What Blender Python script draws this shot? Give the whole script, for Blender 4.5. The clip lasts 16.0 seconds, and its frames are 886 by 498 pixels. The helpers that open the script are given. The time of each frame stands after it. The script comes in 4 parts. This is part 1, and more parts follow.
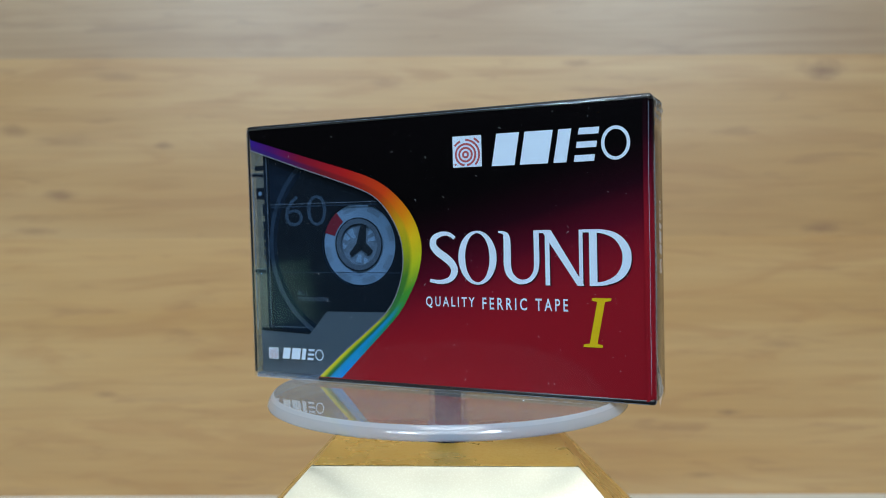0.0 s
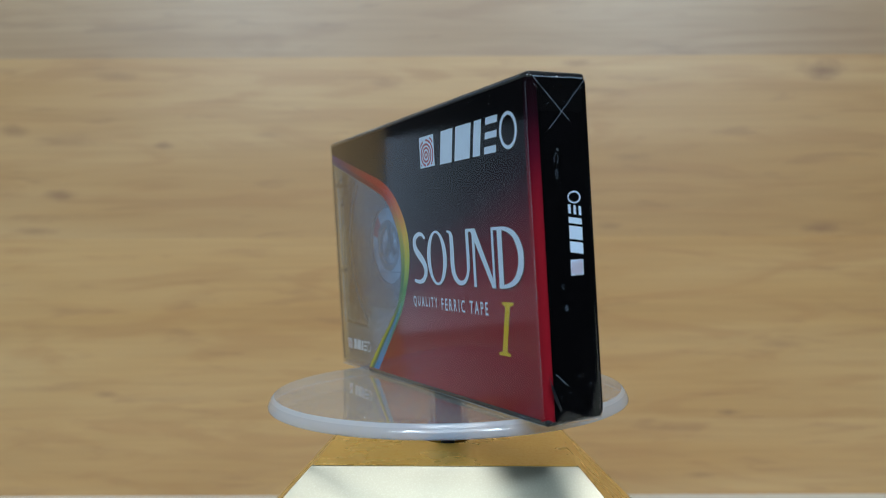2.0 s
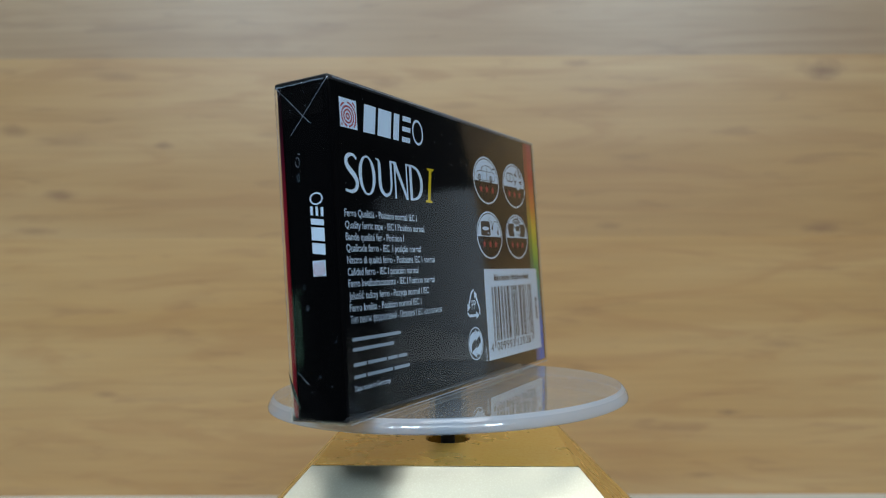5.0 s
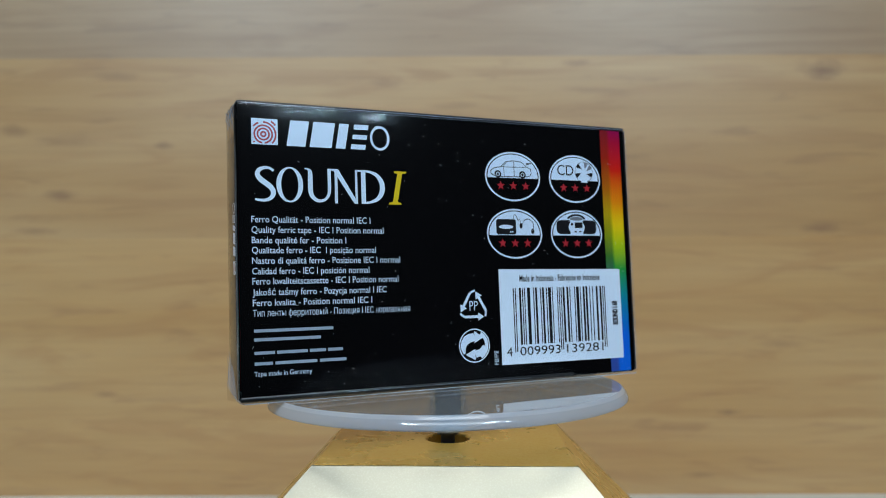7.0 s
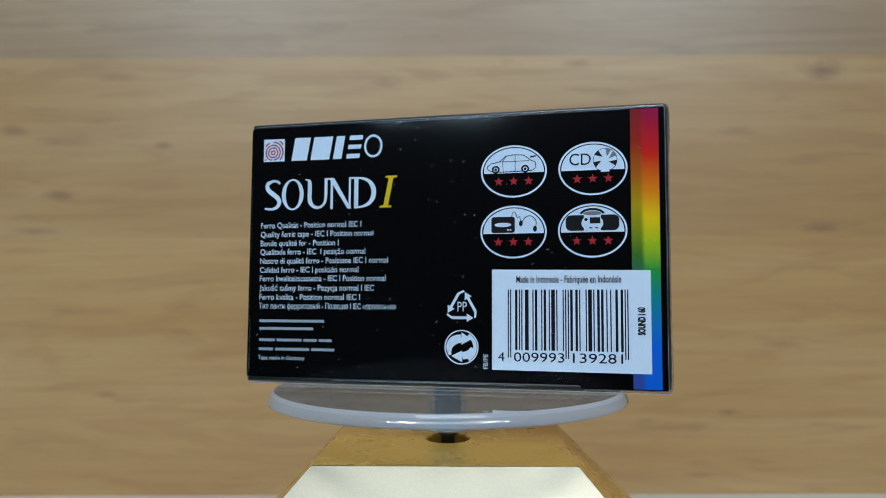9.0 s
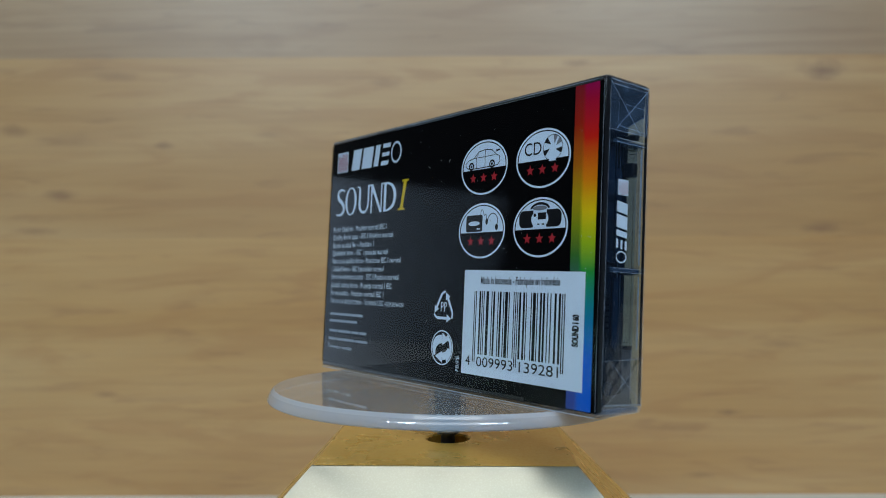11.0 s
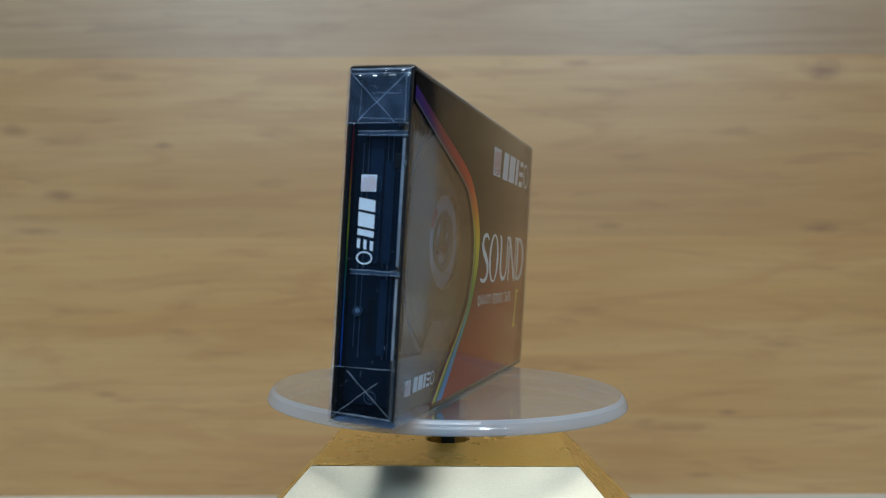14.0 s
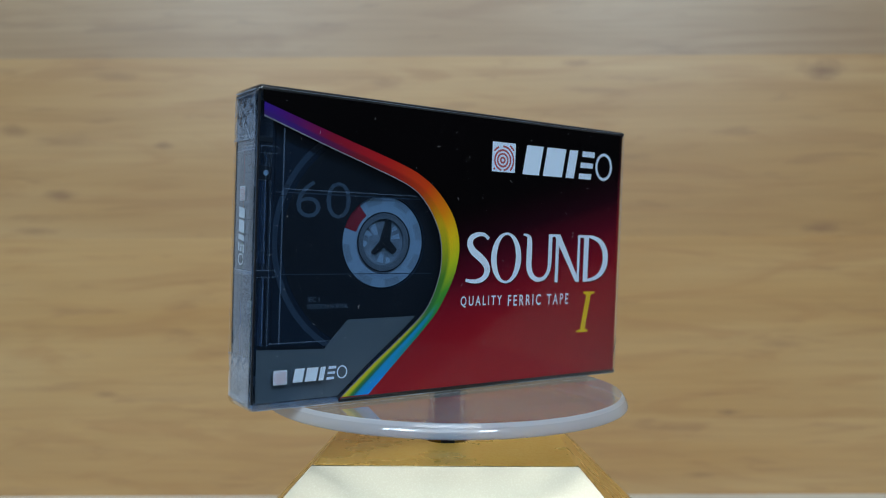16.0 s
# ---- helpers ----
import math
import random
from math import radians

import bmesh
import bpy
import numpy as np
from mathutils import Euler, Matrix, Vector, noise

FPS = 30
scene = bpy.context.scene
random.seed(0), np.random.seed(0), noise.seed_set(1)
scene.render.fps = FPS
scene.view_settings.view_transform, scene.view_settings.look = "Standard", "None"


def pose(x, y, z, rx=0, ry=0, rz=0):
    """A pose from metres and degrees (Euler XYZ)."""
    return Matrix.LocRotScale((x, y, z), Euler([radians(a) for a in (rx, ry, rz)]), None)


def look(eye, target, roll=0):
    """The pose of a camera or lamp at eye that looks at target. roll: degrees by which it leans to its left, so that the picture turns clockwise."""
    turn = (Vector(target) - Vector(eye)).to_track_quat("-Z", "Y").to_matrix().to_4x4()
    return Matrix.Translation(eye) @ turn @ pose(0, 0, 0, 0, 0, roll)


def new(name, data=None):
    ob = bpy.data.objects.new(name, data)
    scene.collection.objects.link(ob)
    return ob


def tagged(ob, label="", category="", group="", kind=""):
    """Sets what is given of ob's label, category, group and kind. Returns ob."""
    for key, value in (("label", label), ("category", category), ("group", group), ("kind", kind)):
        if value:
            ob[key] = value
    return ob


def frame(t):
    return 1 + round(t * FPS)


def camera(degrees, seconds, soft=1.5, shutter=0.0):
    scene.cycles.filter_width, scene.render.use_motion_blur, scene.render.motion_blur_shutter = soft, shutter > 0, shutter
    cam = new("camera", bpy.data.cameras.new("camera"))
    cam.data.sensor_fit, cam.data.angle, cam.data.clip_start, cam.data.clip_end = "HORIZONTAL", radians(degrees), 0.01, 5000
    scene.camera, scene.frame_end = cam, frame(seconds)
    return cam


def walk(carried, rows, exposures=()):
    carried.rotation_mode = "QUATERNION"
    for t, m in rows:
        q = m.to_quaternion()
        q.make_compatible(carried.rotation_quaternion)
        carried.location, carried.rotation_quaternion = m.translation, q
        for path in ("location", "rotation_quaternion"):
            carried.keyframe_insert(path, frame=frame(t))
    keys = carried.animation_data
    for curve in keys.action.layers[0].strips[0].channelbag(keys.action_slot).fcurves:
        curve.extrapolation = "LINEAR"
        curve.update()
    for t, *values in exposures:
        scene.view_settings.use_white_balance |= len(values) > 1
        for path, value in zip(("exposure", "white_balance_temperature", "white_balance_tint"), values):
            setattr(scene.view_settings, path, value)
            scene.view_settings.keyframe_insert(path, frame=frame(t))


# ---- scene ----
cam = camera(59.29, 16.0, soft=0.95)
CAM_TURN = Matrix.Rotation(0.00513, 4, "Z") @ Matrix.Rotation(0.01759, 4, "X") @ Matrix.Rotation(0.00455, 4, "Y")
CAM_POSE = Matrix.Translation((0, -0.2011, 0.0309)) @ CAM_TURN @ Matrix.Rotation(math.pi / 2, 4, "X")
cam.data.dof.use_dof = True
cam.data.dof.focus_distance = 0.182
cam.data.dof.aperture_fstop = 19.0
walk(cam, [(0.0, CAM_POSE), (16.0, CAM_POSE)], exposures=[(0.0, 0.40), (1.5, 0.33), (3.5, 0.16), (7.5, 0.12), (9.0, 0.02), (13.0, -0.01), (14.5, 0.02), (16.0, 0.13)])

# ---- light: a ceiling panel above, an added ceiling bounce fill, two double lamps in front, glows to the sides ----
TABLE_Z, WALL_Y = -0.1030, 0.250


def area_lamp(name, eye, target, sx, sy, watts, colour):
    data = bpy.data.lights.new(name, "AREA")
    data.shape, data.size, data.size_y, data.energy, data.color = "RECTANGLE", sx, sy, watts, colour
    ob = new(name, data)
    ob.matrix_world = look(eye, target)
    return ob


area_lamp("ceiling_panel_lamp", (0.02, -0.36, 0.86), (0.01, 0.02, 0), 0.48, 0.40, 3.05, (0.93, 0.97, 1.0))
# broad soft fill, added in place of light bounced off the ceiling
area_lamp("ceiling_light_lamp", (0.05, -1.6, 1.66), (0, 0.0, 0), 1.8, 0.9, 19.6, (0.83, 0.91, 1.0))
area_lamp("photo_lamp_west", (-0.31, -0.62, 0.54), (0, 0, 0.03), 0.14, 0.09, 2.1, (0.58, 0.81, 1.0))
area_lamp("photo_lamp_east", (0.33, -0.62, 0.54), (0, 0, 0.03), 0.14, 0.09, 2.1, (0.58, 0.81, 1.0))
area_lamp("photo_lamp_side_west", (-0.47, -0.60, 0.54), (0, 0, 0.03), 0.05, 0.07, 0.5, (0.58, 0.81, 1.0))
area_lamp("photo_lamp_side_east", (0.49, -0.60, 0.54), (0, 0, 0.03), 0.05, 0.07, 0.5, (0.58, 0.81, 1.0))
area_lamp("green_screen_lamp_west", (-0.44, -0.06, -0.055), (0, -0.02, -0.04), 0.22, 0.08, 0.035, (0.50, 1.0, 0.78))
area_lamp("screen_lamp_west", (-0.44, 0.17, 0.035), (0, 0.08, 0.03), 0.34, 0.25, 0.13, (0.55, 0.74, 1.0))
# added for the bluish glare on the case; its source is unseen
area_lamp("screen_lamp_east", (0.46, 0.31, 0.03), (0, 0.12, 0.03), 0.32, 0.26, 0.115, (0.68, 0.84, 1.0))

world = bpy.data.worlds.new("room_air")
world.use_nodes = True
world.node_tree.nodes["Background"].inputs[0].default_value = (0.02, 0.02, 0.022, 1)
scene.world = world


# ---- materials ----
class Mat:
    """A small node-material writer."""

    def __init__(self, name):
        self.mat = bpy.data.materials.new(name)
        self.mat.use_nodes = True
        self.nt = self.mat.node_tree
        self.nt.nodes.clear()
        self.out = self.node("ShaderNodeOutputMaterial")

    def node(self, kind, **props):
        n = self.nt.nodes.new(kind)
        for k, v in props.items():
            if k == "operation":
                n.operation = v
            elif k == "blend":
                n.data_type, n.blend_type = "RGBA", v
        return n

    def link(self, a, b):
        self.nt.links.new(a, b)

    def coords(self, scale=(1, 1, 1), loc=(0, 0, 0)):
        t, m = self.node("ShaderNodeTexCoord"), self.node("ShaderNodeMapping")
        m.inputs["Scale"].default_value, m.inputs["Location"].default_value = scale, loc
        self.link(t.outputs["Object"], m.inputs["Vector"])
        return m.outputs["Vector"]

    def noise(self, vec, scale, detail=4.0, rough=0.55, distort=0.0):
        n = self.node("ShaderNodeTexNoise")
        n.inputs["Scale"].default_value, n.inputs["Detail"].default_value = scale, detail
        n.inputs["Roughness"].default_value, n.inputs["Distortion"].default_value = rough, distort
        self.link(vec, n.inputs["Vector"])
        return n.outputs["Fac"]

    def math(self, op, a, b=0.0, c=0.0, clamp=False):
        n = self.node("ShaderNodeMath", operation=op)
        n.use_clamp = clamp
        for i, v in enumerate((a, b, c)):
            if isinstance(v, (int, float)):
                n.inputs[i].default_value = v
            else:
                self.link(v, n.inputs[i])
        return n.outputs[0]

    def span(self, v, a, b, c=0.0, d=1.0):
        n = self.node("ShaderNodeMapRange")
        n.interpolation_type = "SMOOTHSTEP"
        self.link(v, n.inputs[0])
        for i, x in enumerate((a, b, c, d)):
            n.inputs[i + 1].default_value = x
        return n.outputs[0]

    def mix(self, fac, a, b, blend="MIX"):
        n = self.node("ShaderNodeMix", blend=blend)
        for sock, v in ((n.inputs[0], fac), (n.inputs[6], a), (n.inputs[7], b)):
            if isinstance(v, (int, float)):
                sock.default_value = v
            elif isinstance(v, tuple):
                sock.default_value = (*v, 1)
            else:
                self.link(v, sock)
        return n.outputs[2]

    def ramp(self, fac, stops):
        n = self.node("ShaderNodeValToRGB")
        e = n.color_ramp.elements
        while len(e) < len(stops):
            e.new(0.5)
        for el, (p, c) in zip(e, stops):
            el.position, el.color = p, (*c, 1)
        self.link(fac, n.inputs[0])
        return n.outputs[0]

    def bump(self, height, strength, distance):
        n = self.node("ShaderNodeBump")
        n.inputs["Strength"].default_value, n.inputs["Distance"].default_value = strength, distance
        self.link(height, n.inputs["Height"])
        return n.outputs[0]

    def done(self, shader):
        self.link(shader, self.out.inputs["Surface"])
        return self.mat

    def principled(self, colour, rough=0.5, metal=0.0, normal=None, spec=0.5, coat=0.0, finish=True):
        n = self.node("ShaderNodeBsdfPrincipled")
        for key, v in (("Base Color", colour), ("Roughness", rough), ("Metallic", metal), ("Specular IOR Level", spec), ("Coat Weight", coat)):
            if isinstance(v, tuple):
                n.inputs[key].default_value = (*v, 1)
            elif isinstance(v, (int, float)):
                n.inputs[key].default_value = v
            else:
                self.link(v, n.inputs[key])
        if normal is not None:
            self.link(normal, n.inputs["Normal"])
        return self.done(n.outputs[0]) if finish else n.outputs[0]


def plain(name, colour, rough=0.4, metal=0.0, spec=0.5, grain=900.0, depth=0.12):
    m = Mat(name)
    v = m.coords()
    f = m.noise(v, grain, 3)
    dark = tuple(c * (1 - depth) for c in colour)
    return m.principled(m.mix(f, dark, colour), rough, metal, None, spec)


def clear(name, tint, rough, ior, bump_scale=0.0, bump_strength=0.0, haze=0.0, haze_colour=(0.8, 0.85, 0.9), patch=(300, 0.8, 1.15)):
    """A clear sheet: light passes straight, gloss by Fresnel, and a diffuse haze that paints in sheen and scattering.
    """
    m = Mat(name)
    see, gloss, edge = m.node("ShaderNodeBsdfTransparent"), m.node("ShaderNodeBsdfGlossy"), m.node("ShaderNodeLayerWeight")
    see.inputs[0].default_value = (*tint, 1)
    gloss.inputs["Roughness"].default_value = rough
    edge.inputs["Blend"].default_value = 0.5
    base = ((ior - 1) / (ior + 1)) ** 2
    fres = m.math("MULTIPLY_ADD", m.math("POWER", edge.outputs["Facing"], 3.7), 1 - base, base)
    if bump_scale:
        b = m.bump(m.noise(m.coords(), bump_scale, 0), bump_strength, 0.001)
        m.link(b, gloss.inputs["Normal"])
        m.link(b, edge.inputs["Normal"])
    mix = m.node("ShaderNodeMixShader")
    m.link(fres, mix.inputs[0]), m.link(see.outputs[0], mix.inputs[1]), m.link(gloss.outputs[0], mix.inputs[2])
    if not haze:
        return m.done(mix.outputs[0])
    veil, top = m.node("ShaderNodeBsdfDiffuse"), m.node("ShaderNodeMixShader")
    veil.inputs[0].default_value = (*haze_colour, 1)
    m.link(m.math("MULTIPLY", m.span(m.noise(m.coords(), patch[0], 5), 0.3, 0.7, patch[1], patch[2]), haze), top.inputs[0])
    m.link(mix.outputs[0], top.inputs[1]), m.link(veil.outputs[0], top.inputs[2])
    return m.done(top.outputs[0])


def wood_material(name, tone, grey):
    """Knotty laminate: long level grain, cathedral figures, darker streaks. Boards differ a little; tone and greyness
    also paint haze and brightness up the wall.
    """
    m = Mat(name)
    info = m.node("ShaderNodeObjectInfo")
    shift = m.node("ShaderNodeCombineXYZ")
    m.link(m.math("MULTIPLY", info.outputs["Random"], 0.6), shift.inputs[0])
    geo, add = m.node("ShaderNodeTexCoord"), m.node("ShaderNodeVectorMath")
    m.link(geo.outputs["Object"], add.inputs[0]), m.link(shift.outputs[0], add.inputs[1])

    def stretched(sx, sz):
        mp = m.node("ShaderNodeMapping")
        mp.inputs["Scale"].default_value = (sx, 1, sz)
        m.link(add.outputs[0], mp.inputs[0])
        return mp.outputs[0]

    def shade(*c):
        mean = sum(c) / 3
        return tuple((x * (1 - grey) + mean * k * grey) * tone for x, k in zip(c, (1.10, 0.97, 0.93)))

    broad = m.noise(stretched(2.2, 20), 1.0, 3, 0.5, 0.5)
    figure = m.noise(stretched(7, 46), 1.0, 3, 0.5, 2.2)
    streak = m.noise(stretched(6, 130), 1.0, 4, 0.6, 0.3)
    fine = m.noise(stretched(9, 520), 1.0, 3, 0.6)
    dashes = m.span(m.noise(stretched(22, 150), 1.0, 3, 0.5, 0.5), 0.57, 0.75)
    col = m.mix(m.span(broad, 0.3, 0.7), shade(0.470, 0.258, 0.082), shade(0.545, 0.335, 0.135))
    col = m.mix(m.math("MULTIPLY", m.span(figure, 0.45, 0.68), 0.42), col, shade(0.375, 0.178, 0.056))
    col = m.mix(m.math("MULTIPLY", m.span(streak, 0.40, 0.66), 0.22), col, shade(0.355, 0.185, 0.056))
    col = m.mix(m.math("MULTIPLY", m.span(fine, 0.3, 0.7), 0.14), col, shade(0.29, 0.16, 0.06))
    col = m.mix(m.math("MULTIPLY", dashes, 0.34), col, shade(0.26, 0.12, 0.05))
    sep = m.node("ShaderNodeSeparateXYZ")
    m.link(geo.outputs["Object"], sep.inputs[0])
    # knots and dark flecks of the veneer: x, z, half length, half height, depth
    wob = m.math("MULTIPLY_ADD", m.noise(m.coords((1, 1, 2)), 70, 3), 1.3, -0.65)
    for x, z, a, b, k in KNOTS:
        dx = m.math("MULTIPLY", m.math("SUBTRACT", sep.outputs[0], x), 1 / a)
        dz = m.math("MULTIPLY", m.math("SUBTRACT", sep.outputs[2], z), 1 / b)
        r = m.math("SQRT", m.math("ADD", m.math("MULTIPLY", dx, dx), m.math("MULTIPLY", dz, dz)))
        r = m.math("ADD", r, wob)
        col = m.mix(m.math("MULTIPLY", m.span(r, 0.0, 1.05, 1.0, 0.0), k), col, (0.17, 0.075, 0.045))
    return m.principled(col, m.span(fine, 0.2, 0.8, 0.40, 0.46), 0, m.bump(fine, 0.03, 0.0004), 0.8)


def on_wall(px, py):
    """Place on the back wall along the sight line through the picture point."""
    way = CAM_TURN.to_3x3() @ Vector(((px - 784) / 1378.0, 1, (441 - py) / 1378.0))
    s = (WALL_Y + 0.2011) / way.y
    return way.x * s, 0.0309 + way.z * s


KNOTS = [(*on_wall(px, py), a * 1.43, b * 1.43, k) for px, py, a, b, k in (
    (1455, 124, 0.012, 0.0055, 0.75), (288, 258, 0.006, 0.0020, 0.5), (108, 346, 0.009, 0.003, 0.55),
    (62, 410, 0.012, 0.0025, 0.4), (1448, 405, 0.010, 0.0025, 0.55), (1115, 278, 0.012, 0.0025, 0.35),
    (1022, 112, 0.008, 0.0018, 0.4), (1078, 400, 0.009, 0.002, 0.4), (190, 698, 0.007, 0.002, 0.4),
    (1290, 730, 0.008, 0.002, 0.5), (25, 232, 0.008, 0.003, 0.4), (930, 345, 0.008, 0.002, 0.3),
    (205, 135, 0.012, 0.0025, 0.3), (1380, 610, 0.013, 0.003, 0.3), (470, 240, 0.012, 0.0018, 0.25),
    (1240, 840, 0.010, 0.002, 0.35), (120, 250, 0.02, 0.004, 0.2), (640, 250, 0.014, 0.002, 0.25))]
# the upper boards' greyer copies add painted haze to their own tone
M_WOOD, M_WOOD_HAZED = wood_material("yellow_wood_laminate", 1.07, 0.07), wood_material("grey_wood_laminate", 0.88, 0.33)
M_WOOD_MID = wood_material("brown_wood_laminate", 1.0, 0.11)


def gold_material():
    m = Mat("gold_paint")
    v = m.coords()
    f, big = m.noise(v, 1300, 3, 0.7), m.noise(v, 60, 4)
    col = m.mix(big, (0.82, 0.465, 0.072), (0.91, 0.55, 0.112))
    col = m.mix(m.math("MULTIPLY", m.span(f, 0.35, 0.65), 0.30), col, (0.95, 0.70, 0.26))
    col = m.mix(m.math("MULTIPLY", m.span(f, 0.45, 0.3), 0.10), col, (0.45, 0.23, 0.035))
    return m.principled(col, m.span(big, 0.3, 0.7, 0.24, 0.32), 0.5)


# the base's gold, paled so its colour holds the overhead glare
def glare_gold_material():
    m = Mat("champagne_paint")
    v = m.coords()
    f, big = m.noise(v, 2600, 2), m.noise(v, 50, 4)
    col = m.mix(big, (0.35, 0.335, 0.265), (0.41, 0.395, 0.315))
    col = m.mix(m.math("MULTIPLY", m.span(f, 0.4, 0.9), 0.4), col, (0.50, 0.485, 0.40))
    return m.principled(col, m.span(big, 0.3, 0.7, 0.33, 0.41), 0.9, m.bump(f, 0.05, 0.0001))


def table_material():
    m = Mat("pale_table")
    f = m.noise(m.coords((8, 60, 1)), 4, 5)
    return m.principled(m.mix(f, (0.62, 0.58, 0.50), (0.74, 0.71, 0.64)), 0.45)


def wall_paint():
    m = Mat("wall_paint")
    f = m.noise(m.coords(), 3, 5)
    return m.principled(m.mix(f, (0.022, 0.022, 0.022), (0.035, 0.035, 0.035)), 0.8)


def front_print(name, rise):
    """Black running into deep red across the card; rise lifts the red higher."""
    m = Mat(name)
    sep = m.node("ShaderNodeSeparateXYZ")
    m.link(m.coords(), sep.inputs[0])
    ramp = m.math("ADD", sep.outputs[2], m.math("MULTIPLY", sep.outputs[0], -0.27))
    dots = m.noise(m.coords(), 5200, 1)
    t = m.math("ADD", m.span(ramp, 0.0475 + rise, 0.008 + rise), m.math("MULTIPLY_ADD", dots, 0.03, -0.015))
    col = m.ramp(t, [(0.0, (0.0012, 0.0008, 0.0012)), (0.22, (0.016, 0.002, 0.006)), (0.5, (0.085, 0.004, 0.014)), (0.8, (0.21, 0.008, 0.018)), (1.0, (0.27, 0.010, 0.018))])
    return m.principled(col, 0.45, 0, None, 0.03)


RAINBOW = [(0.0, (0.06, 0.004, 0.20)), (0.2, (0.38, 0.003, 0.03)), (0.32, (0.60, 0.012, 0.004)), (0.45, (0.76, 0.22, 0.002)), (0.55, (0.80, 0.56, 0.004)),
           (0.64, (0.38, 0.52, 0.008)), (0.73, (0.02, 0.30, 0.04)), (0.83, (0.005, 0.24, 0.26)), (1.0, (0.003, 0.13, 0.66))]


CURVE = [(0.0, (0.03, 0.010, 0.22)), (0.07, (0.08, 0.007, 0.12)), (0.16, (0.21, 0.006, 0.026)), (0.30, (0.42, 0.012, 0.012)), (0.42, (0.58, 0.05, 0.006)), (0.49, (0.70, 0.20, 0.004)),
         (0.555, (0.72, 0.48, 0.01)), (0.62, (0.44, 0.50, 0.015)), (0.69, (0.06, 0.28, 0.03)), (0.79, (0.012, 0.23, 0.07)), (0.88, (0.01, 0.24, 0.30)), (0.95, (0.008, 0.24, 0.64))]


def curve_print():
    """Two strands side by side along the band (U): the inner one lags at first, then runs ahead and ends in yellow, green and blue."""
    m = Mat("rainbow_print")
    uv, sep = m.node("ShaderNodeUVMap"), m.node("ShaderNodeSeparateXYZ")
    m.link(uv.outputs[0], sep.inputs[0])
    u, v = sep.outputs[0], sep.outputs[1]
    outer = m.ramp(u, CURVE)
    inner = m.mix(0.32, m.ramp(m.math("ADD", u, m.span(u, 0.25, 0.55, -0.07, 0.055)), CURVE), (0.05, 0.02, 0.008))
    col = m.mix(m.span(v, 0.30, 0.55), inner, outer)
    tail = m.ramp(v, [(0.0, (0.62, 0.56, 0.02)), (0.16, (0.52, 0.52, 0.02)), (0.30, (0.05, 0.22, 0.03)), (0.42, (0.01, 0.11, 0.08)), (0.54, (0.008, 0.25, 0.56)), (1.0, (0.008, 0.27, 0.62))])
    col = m.mix(m.math("MULTIPLY", m.span(u, 0.71, 0.80), m.span(v, 0.92, 0.58)), col, tail)
    return m.principled(col, 0.45, 0, None, 0.12)


def strip_print():
    """Colours run down the strip (U); its two halves (V) differ a little."""
    m = Mat("rainbow_strip_print")
    uv, sep = m.node("ShaderNodeUVMap"), m.node("ShaderNodeSeparateXYZ")
    m.link(uv.outputs[0], sep.inputs[0])
    half = m.math("SUBTRACT", 1.0, m.span(sep.outputs[1], 0.3, 0.5))
    col = m.ramp(m.math("MULTIPLY_ADD", half, 0.05, m.math("ADD", sep.outputs[0], 0.15)), RAINBOW)
    col = m.mix(m.math("MULTIPLY", half, 0.5), col, (0.06, 0.018, 0.004))
    return m.principled(col, 0.45, 0, None, 0.12)


M_GOLD_GLARE, M_GOLD, M_TABLE, M_PAINT, M_FRONT = glare_gold_material(), gold_material(), table_material(), wall_paint(), front_print("red_black_card", 0.0)
M_FOLD = front_print("red_folded_card", 0.010)
M_RAIN, M_RAIN_BACK = curve_print(), strip_print()
M_BLACKCARD = plain("black_card", (0.0014, 0.0014, 0.0018), 0.5, spec=0.02)
M_WHITE = plain("white_ink", (0.70, 0.84, 1.0), 0.5, spec=0.15)
M_LABEL = plain("white_sticker", (0.74, 0.86, 1.0), 0.55, spec=0.15)
M_BLACK = plain("black_ink", (0.006, 0.006, 0.008), 0.5, spec=0.15)
M_MAROON = plain("maroon_ink", (0.035, 0.002, 0.008), 0.45, spec=0.15)
M_YELLOW = plain("yellow_ink", (0.74, 0.52, 0.01), 0.5, spec=0.15)
M_REDINK = plain("red_ink", (0.42, 0.02, 0.03), 0.5, spec=0.15)
M_EMBLEM = plain("emblem_red", (0.45, 0.10, 0.12), 0.5, spec=0.15)
M_GREYINK = plain("grey_ink", (0.20, 0.22, 0.26), 0.5, spec=0.15)
M_TEXTBAR = plain("thin_print", (0.36, 0.44, 0.54), 0.5, spec=0.15)
M_FAINT = plain("faint_grey_ink", (0.085, 0.11, 0.135), 0.5, spec=0.15)
M_FLAP = plain("grey_card", (0.19, 0.185, 0.17), 0.5)
M_SHELL = plain("smoked_shell", (0.010, 0.018, 0.030), 0.22, grain=300, depth=0.2)
M_COLUMN = plain("smoked_column", (0.020, 0.038, 0.066), 0.2, grain=300, depth=0.2)
M_NEAR_BLACK = plain("smoked_edge", (0.010, 0.011, 0.014), 0.3)
M_PACK = plain("tape_pack", (0.005, 0.006, 0.008), 0.3)
M_ARC = plain("smoked_arc", (0.045, 0.065, 0.09), 0.35)
M_REEL = plain("reel_white", (0.38, 0.48, 0.57), 0.45)
M_NOTCH = plain("reel_shade", (0.30, 0.36, 0.41), 0.45)
M_HUB = plain("hub_grey", (0.16, 0.18, 0.20), 0.25)
M_FLOOR = plain("hub_floor", (0.50, 0.56, 0.62), 0.12, 0.2, grain=420, depth=0.75)
